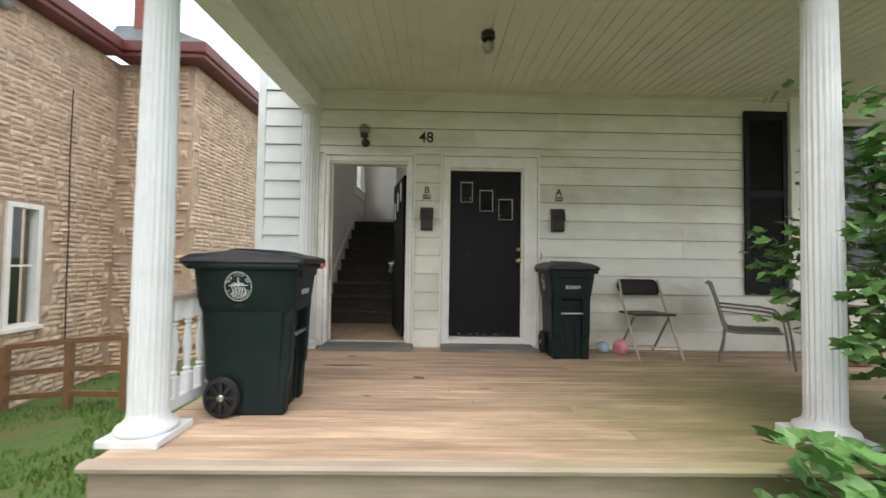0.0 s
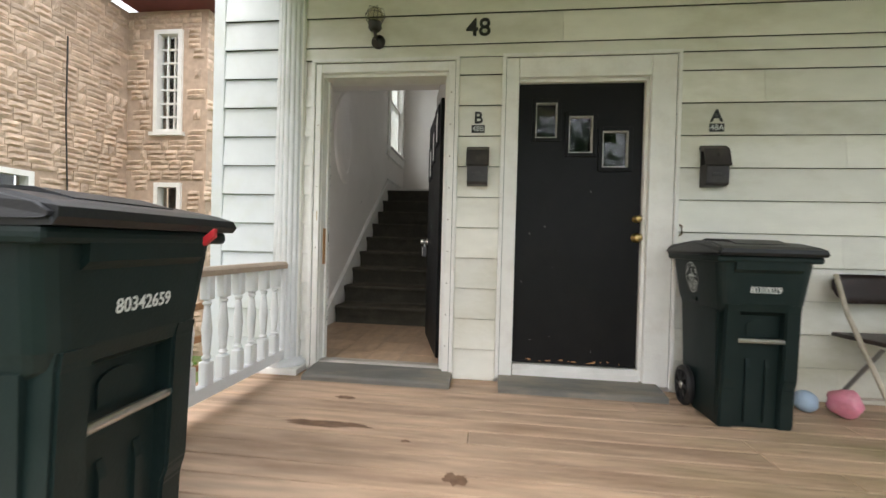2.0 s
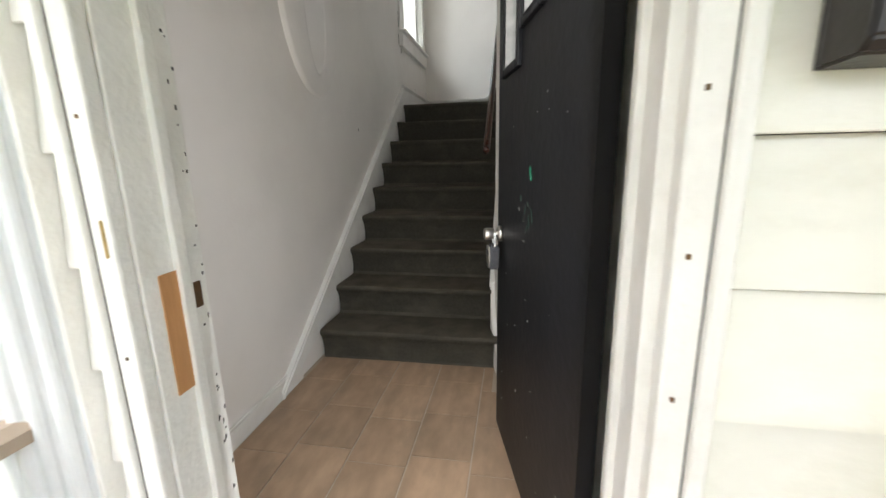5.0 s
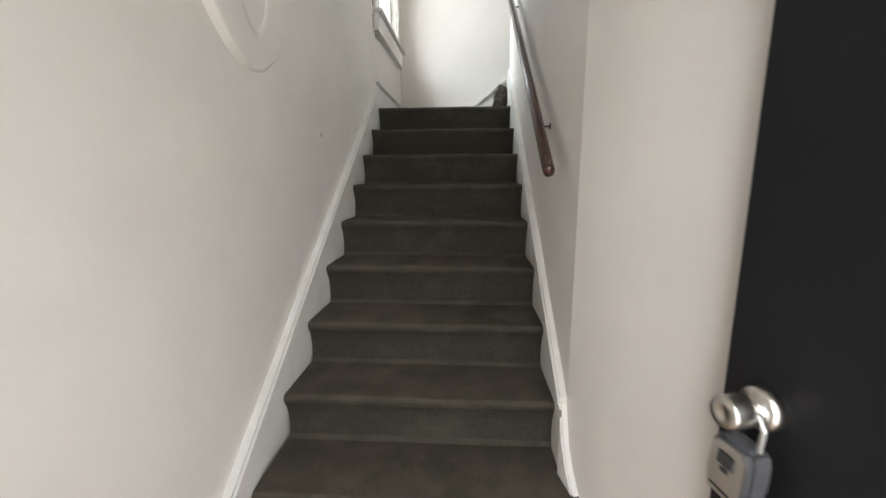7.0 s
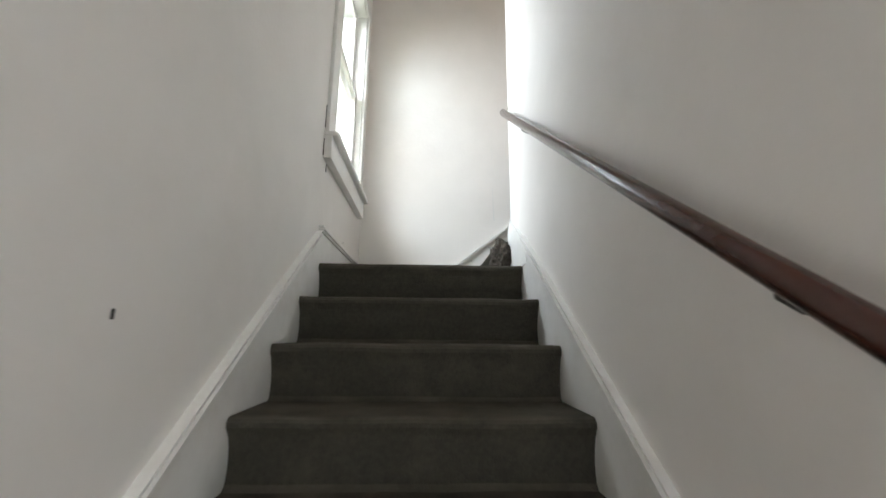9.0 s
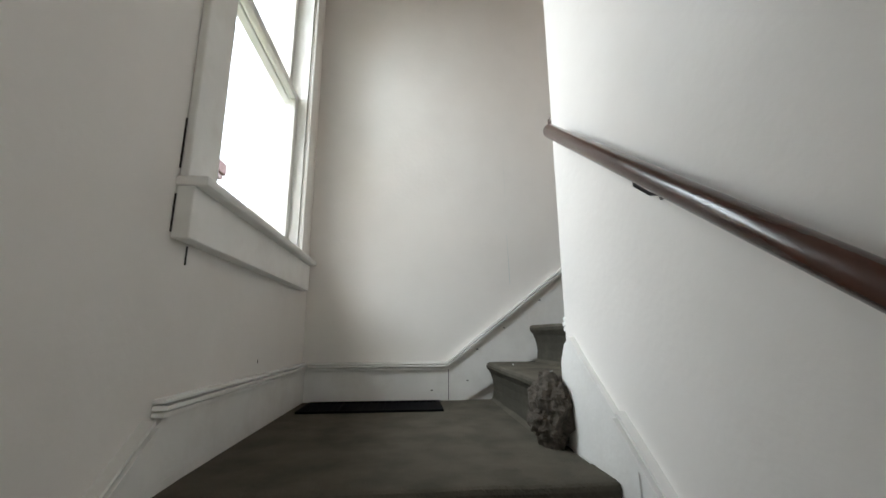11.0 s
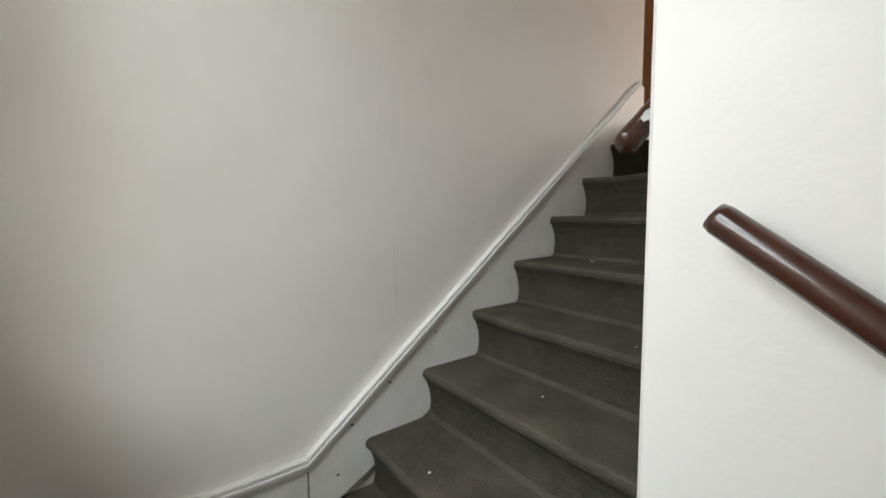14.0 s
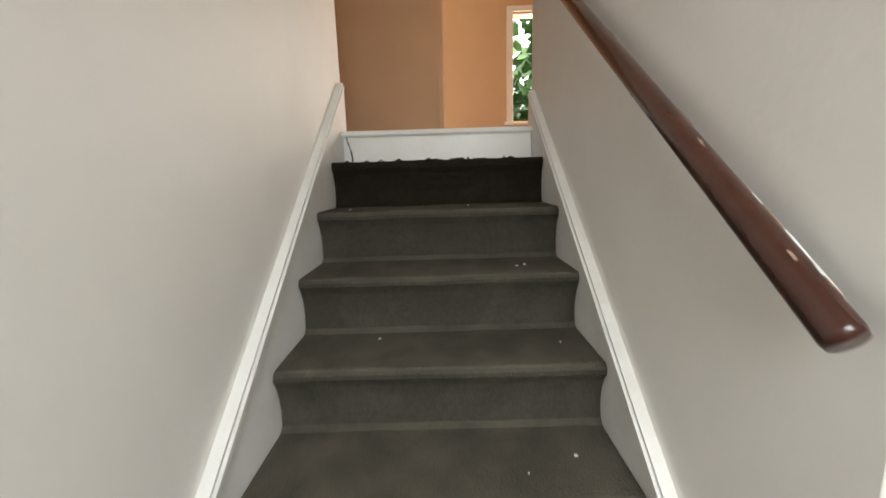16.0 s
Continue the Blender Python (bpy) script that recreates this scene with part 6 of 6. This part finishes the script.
def bush():
    rnd = random.Random(31)
    b = thing("maple_bush", "leafy green maple shrub growing beside the porch column", "shrub", (3.05, -3.0, -0.42))
    stems = []
    for k in range(16):
        a = rnd.uniform(0, 6.28)
        top = Vector((rnd.uniform(-0.25, 1.1), rnd.uniform(0.0, 1.05), rnd.uniform(1.0, 2.7)))
        p0 = Vector((0.06 * math.cos(a), 0.06 * math.sin(a), 0))
        midp = p0.lerp(top, 0.5) + Vector((rnd.uniform(-0.1, 0.15), rnd.uniform(-0.3, -0.1), 0.15))
        part("stem", tube([p0, midp, top], [0.014, 0.009, 0.003], 6), BARK, b)
        stems.append((p0, midp, top))
    meshes = [leaf_mesh("leaf", 5, s, LEAF) for s in (0.085, 0.105, 0.07)] + [leaf_mesh("leaf", 7, 0.12, LEAF)]
    rest = bmesh.new()
    count = 0
    spots = []
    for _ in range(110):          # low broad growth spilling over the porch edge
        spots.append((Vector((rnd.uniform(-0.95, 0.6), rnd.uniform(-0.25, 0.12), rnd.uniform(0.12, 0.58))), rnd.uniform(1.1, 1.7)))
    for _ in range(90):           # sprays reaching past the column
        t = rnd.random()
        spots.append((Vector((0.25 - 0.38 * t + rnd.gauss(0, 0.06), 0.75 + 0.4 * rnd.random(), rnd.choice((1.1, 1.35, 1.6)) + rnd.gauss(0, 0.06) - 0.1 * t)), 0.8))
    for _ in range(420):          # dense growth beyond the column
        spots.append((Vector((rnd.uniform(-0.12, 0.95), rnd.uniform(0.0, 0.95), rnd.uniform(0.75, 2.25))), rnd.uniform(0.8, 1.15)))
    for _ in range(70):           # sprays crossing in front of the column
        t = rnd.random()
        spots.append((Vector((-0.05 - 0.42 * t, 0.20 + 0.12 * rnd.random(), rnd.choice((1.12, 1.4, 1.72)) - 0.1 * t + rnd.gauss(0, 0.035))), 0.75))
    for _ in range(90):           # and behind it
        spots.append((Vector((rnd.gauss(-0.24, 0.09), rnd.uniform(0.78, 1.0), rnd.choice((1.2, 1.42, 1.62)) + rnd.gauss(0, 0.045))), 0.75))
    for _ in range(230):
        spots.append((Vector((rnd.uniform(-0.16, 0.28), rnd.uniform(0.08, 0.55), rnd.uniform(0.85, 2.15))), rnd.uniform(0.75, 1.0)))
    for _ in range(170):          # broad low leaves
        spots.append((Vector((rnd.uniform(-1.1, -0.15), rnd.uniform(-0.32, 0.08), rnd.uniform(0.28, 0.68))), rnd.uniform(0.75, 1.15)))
    for p0, m, t in stems:
        for _ in range(95):
            u = rnd.uniform(0.25, 1.05)
            p = p0.lerp(m, u * 2) if u < 0.5 else m.lerp(t, u * 2 - 1)
            spots.append((p + Vector((rnd.gauss(0, 0.15), rnd.gauss(0, 0.13), rnd.gauss(0, 0.12))), 1.0))
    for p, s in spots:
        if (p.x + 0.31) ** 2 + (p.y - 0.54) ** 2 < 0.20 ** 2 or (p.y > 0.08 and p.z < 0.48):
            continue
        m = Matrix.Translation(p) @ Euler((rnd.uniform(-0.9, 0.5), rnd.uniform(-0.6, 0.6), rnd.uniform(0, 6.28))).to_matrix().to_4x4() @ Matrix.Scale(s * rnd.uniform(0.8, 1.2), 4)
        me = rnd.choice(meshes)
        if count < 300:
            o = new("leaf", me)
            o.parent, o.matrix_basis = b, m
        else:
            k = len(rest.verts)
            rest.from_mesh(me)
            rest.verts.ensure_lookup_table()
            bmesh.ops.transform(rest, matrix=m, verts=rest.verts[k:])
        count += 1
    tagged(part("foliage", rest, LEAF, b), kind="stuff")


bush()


def tree(x, y, z, h, spread, seed, leaves):
    rnd = random.Random(seed)
    t = thing("tree", "broad leafy green tree with an uneven crown", "tree", (x, y, z), group="trees around the house")
    bm = tube([(0, 0, -0.2), (0.05, 0, h * 0.25), (0.0, 0.1, h * 0.55), (0.1, 0, h * 0.8)], [h * 0.032, h * 0.024, h * 0.016, h * 0.004], 10)
    tips = []
    for k in range(11):
        a, zz = k * 2.4 + rnd.uniform(-0.4, 0.4), h * rnd.uniform(0.28, 0.62)
        l = spread * rnd.uniform(0.55, 1.0)
        tip = Vector((l * math.cos(a), l * math.sin(a), zz + h * rnd.uniform(0.08, 0.32)))
        tube([(0, 0, zz), Vector((0, 0, zz)).lerp(tip, 0.5) + Vector((0, 0, h * 0.03)), tip], [h * 0.010, h * 0.006, h * 0.002], 6, bm=bm)
        tips.append(tip)
    tips.append(Vector((0, 0, h * 0.92)))
    part("trunk", bm, BARK, t)
    verts, faces = [], []
    for _ in range(leaves):
        c = rnd.choice(tips)
        p = c * rnd.uniform(0.75, 1.02) + Vector((rnd.gauss(0, spread * 0.2), rnd.gauss(0, spread * 0.2), rnd.gauss(0, h * 0.07)))
        s = h * rnd.uniform(0.012, 0.028)
        m = Euler((rnd.uniform(-1, 1), rnd.uniform(-1, 1), rnd.uniform(0, 6.28))).to_matrix()
        k = len(verts)
        verts += [tuple(p + m @ Vector(q) * s) for q in ((-0.5, -0.6, 0), (0.45, -0.5, 0.1), (0.7, 0.5, 0), (0, 1.0, -0.15), (-0.65, 0.4, 0.08))]
        faces.append((k, k + 1, k + 2, k + 3, k + 4))
    me = bpy.data.meshes.new("crown")
    me.from_pydata(verts, [], faces)
    me.materials.append(FARLEAF)
    cr = new("crown", me)
    cr.parent = t


tree(-11.5, 24, -1.7, 9.0, 4.0, 1, 4500)
tree(-15.5, 30, -1.7, 9.5, 4.2, 2, 3000)
tree(-6, -24, -0.42, 11, 5, 3, 3000)
tree(4, -26, -0.42, 12, 5, 4, 3000)
tree(13, -23, -0.42, 10, 5, 5, 3000)
tree(9.5, 1.5, -0.42, 7.5, 2.8, 6, 4000)
tree(-13, 13.5, -1.7, 10.5, 2.5, 7, 2000)

# ---- single boards, tiles and stones ----
def deck_boards():
    rnd = random.Random(17)
    w, y, k = 0.137, -2.73, 0
    slope = math.degrees(math.atan(0.001))
    while y < -0.01:
        w = min(0.137, -0.004 - y)
        cuts = [-1.25] + sorted(rnd.uniform(0.3, 5.6) for _ in range(2)) + [6.6]
        for a, b in zip(cuts, cuts[1:]):
            bm = box(a + 0.0015, b - 0.0015, 0.002, w - 0.005, -0.05, 0.0 + rnd.uniform(-0.0015, 0.0015), 0.004)
            p = part("plank", bm, DECK, porch_floor)
            p.matrix_basis = pose(0, y, porch_z(y), slope, 0, 0)
        y += 0.137
        k += 1
    bm = prism([(-2.795, porch_z(-2.7) - 0.038), (-2.798, porch_z(-2.7) - 0.018), (-2.785, porch_z(-2.7) - 0.002), (-2.73, porch_z(-2.7)), (-2.73, porch_z(-2.7) - 0.038)], "x", -1.28, 6.6)
    part("edge_board", bm, NOSING, porch_floor)


deck_boards()


def deck_stain(x, y, a, b, seed):
    """A thin irregular dark patch soaked into the boards."""
    rnd = random.Random(seed)
    n = 22
    pts = [(x + a * rnd.uniform(0.6, 1.1) * math.cos(2 * math.pi * k / n), y + b * rnd.uniform(0.5, 1.15) * math.sin(2 * math.pi * k / n)) for k in range(n)]
    bm = bmesh.new()
    bm.faces.new([bm.verts.new((px, py, porch_z(py) + 0.0026)) for px, py in pts])
    tagged(part("deck_stain", bm, STAIN), "dark stain soaked into the porch boards", "stain", group="stains on the deck")


deck_stain(-0.38, -0.86, 0.27, 0.04, 3)
deck_stain(0.32, -1.26, 0.06, 0.05, 4)
deck_stain(0.85, -1.55, 0.06, 0.012, 5)
deck_stain(-0.05, -1.75, 0.035, 0.018, 6)
deck_stain(-0.42, -0.50, 0.07, 0.035, 7)
deck_stain(0.05, -0.98, 0.03, 0.014, 8)


def floor_tiles():
    fl = bpy.data.objects["floor_vestibule"]
    rnd = random.Random(12)
    for c in range(6):
        x = -0.266 - 0.265 * (4 - c)
        y = 1.435 - 0.305 * 5 + (0.0 if c % 2 else -0.07)
        while y < 1.71:
            y0, y1 = max(y, FACE + 0.004), min(y + 0.301, 1.715)
            a, b = max(x, XL + 0.022), min(x + 0.265, 0.135 - 0.25 * max(0, y1 - 0.3))
            if b - a > 0.03 and y1 - y0 > 0.03:
                part("tile", box(a + 0.003, b - 0.003, y0, y1 - 0.002, FLOOR - 0.01, FLOOR + rnd.uniform(-0.0006, 0.0006), 0.0015), TILE, fl)
            y += 0.305


floor_tiles()


def stone_mesh(seed, w, h, d=0.05):
    """A rock-faced block about the origin: broken, uneven face towards +x; width along y."""
    rnd = random.Random(seed)
    bm = bmesh.new()
    nu, nv = 4, 3
    front = [[bm.verts.new((d * (0.45 + 0.55 * math.sin(math.pi * (i + 0.5) / (nu + 1)) * math.sin(math.pi * (j + 0.4) / (nv + 1))) * rnd.uniform(0.55, 1.25) if 0 < i < nu and 0 < j < nv else d * 0.22,
                            -w / 2 + w * i / nu + (rnd.uniform(-0.1, 0.1) * w / nu if 0 < i < nu else 0), -h / 2 + h * j / nv + (rnd.uniform(-0.15, 0.15) * h / nv if 0 < j < nv else 0))) for j in range(nv + 1)] for i in range(nu + 1)]
    for i in range(nu):
        for j in range(nv):
            bm.faces.new((front[i][j], front[i + 1][j], front[i + 1][j + 1], front[i][j + 1]))
    ring = [front[i][0] for i in range(nu + 1)] + [front[nu][j] for j in range(1, nv + 1)] + [front[i][nv] for i in range(nu - 1, -1, -1)] + [front[0][j] for j in range(nv - 1, 0, -1)]
    back = [bm.verts.new((-0.02, v.co.y, v.co.z)) for v in ring]
    for k in range(len(ring)):
        bm.faces.new((ring[k], back[k], back[(k + 1) % len(ring)], ring[(k + 1) % len(ring)]))
    bmesh.ops.recalc_face_normals(bm, faces=bm.faces[:])
    return finish("stone", bm, STONE)


def lay_stones():
    rnd = random.Random(77)
    kinds = {(wi, hi): [stone_mesh(100 * wi + 10 * hi + s, (0.14, 0.26, 0.40)[wi], (0.095, 0.20)[hi]) for s in range(4)] for wi in range(3) for hi in range(2)}
    geo = {}
    for k, ms in kinds.items():
        geo[k] = [([tuple(v.co) for v in me.vertices], [tuple(p.vertices) for p in me.polygons]) for me in ms]
    budget = {0: 190, 1: 110, 2: 0}
    for wi, (w, axis, at, out, u0, u1, z0, z1, holes) in enumerate(stone_walls):
        verts, faces = [], []
        ulo = max(u0, 0.8) if wi == 0 else u0 - 0.302 if wi == 2 else u0
        course = 0.205
        z = z0
        turn = (0 if out > 0 else 180) if axis == "x" else (-90 if out < 0 else 90)
        while z < z1 - 0.02:
            u = ulo - rnd.uniform(0, 0.2)
            while u < u1 - 0.03:
                tall = rnd.random() < 0.22
                kw = 0 if tall else rnd.choice((1, 2, 2, 1))
                width = (0.14, 0.26, 0.40)[kw]
                for zz, hk in ([(z + 0.1, 1)] if tall else [(z + 0.048, 0), (z + 0.152, 0)]):
                    c = u + width / 2
                    hh = (0.095, 0.20)[hk]
                    if c - width / 2 < ulo - 0.05 or c + width / 2 > u1 + 0.03 or zz + hh / 2 > z1 + 0.02:
                        continue
                    if any(c + width / 2 > h[0] - 0.03 and c - width / 2 < h[1] + 0.03 and zz + hh / 2 > h[2] - 0.06 and zz - hh / 2 < h[3] + 0.02 for h in holes):
                        continue
                    pos = (at, c, zz) if axis == "x" else (c, at, zz)
                    m = pose(*pos, 0, 0, turn)
                    pick = rnd.randrange(4)
                    if budget[wi] > 0 and -0.6 < zz < 4.6 and (wi != 0 or 2.6 < c):
                        o = new("stone", kinds[(kw, hk)][pick])
                        o.parent, o.matrix_basis = w, m
                        budget[wi] -= 1
                    else:
                        k = len(verts)
                        vs, fs = geo[(kw, hk)][pick]
                        verts += [tuple(m @ Vector(v)) for v in vs]
                        faces += [tuple(k + i for i in f) for f in fs]
                u += width + 0.008
            z += course
        me = bpy.data.meshes.new("stonework")
        me.from_pydata(verts, [], faces)
        me.materials.append(STONE)
        rest = new("stonework", me)
        rest.parent = w
        rest["kind"] = "stuff"


lay_stones()
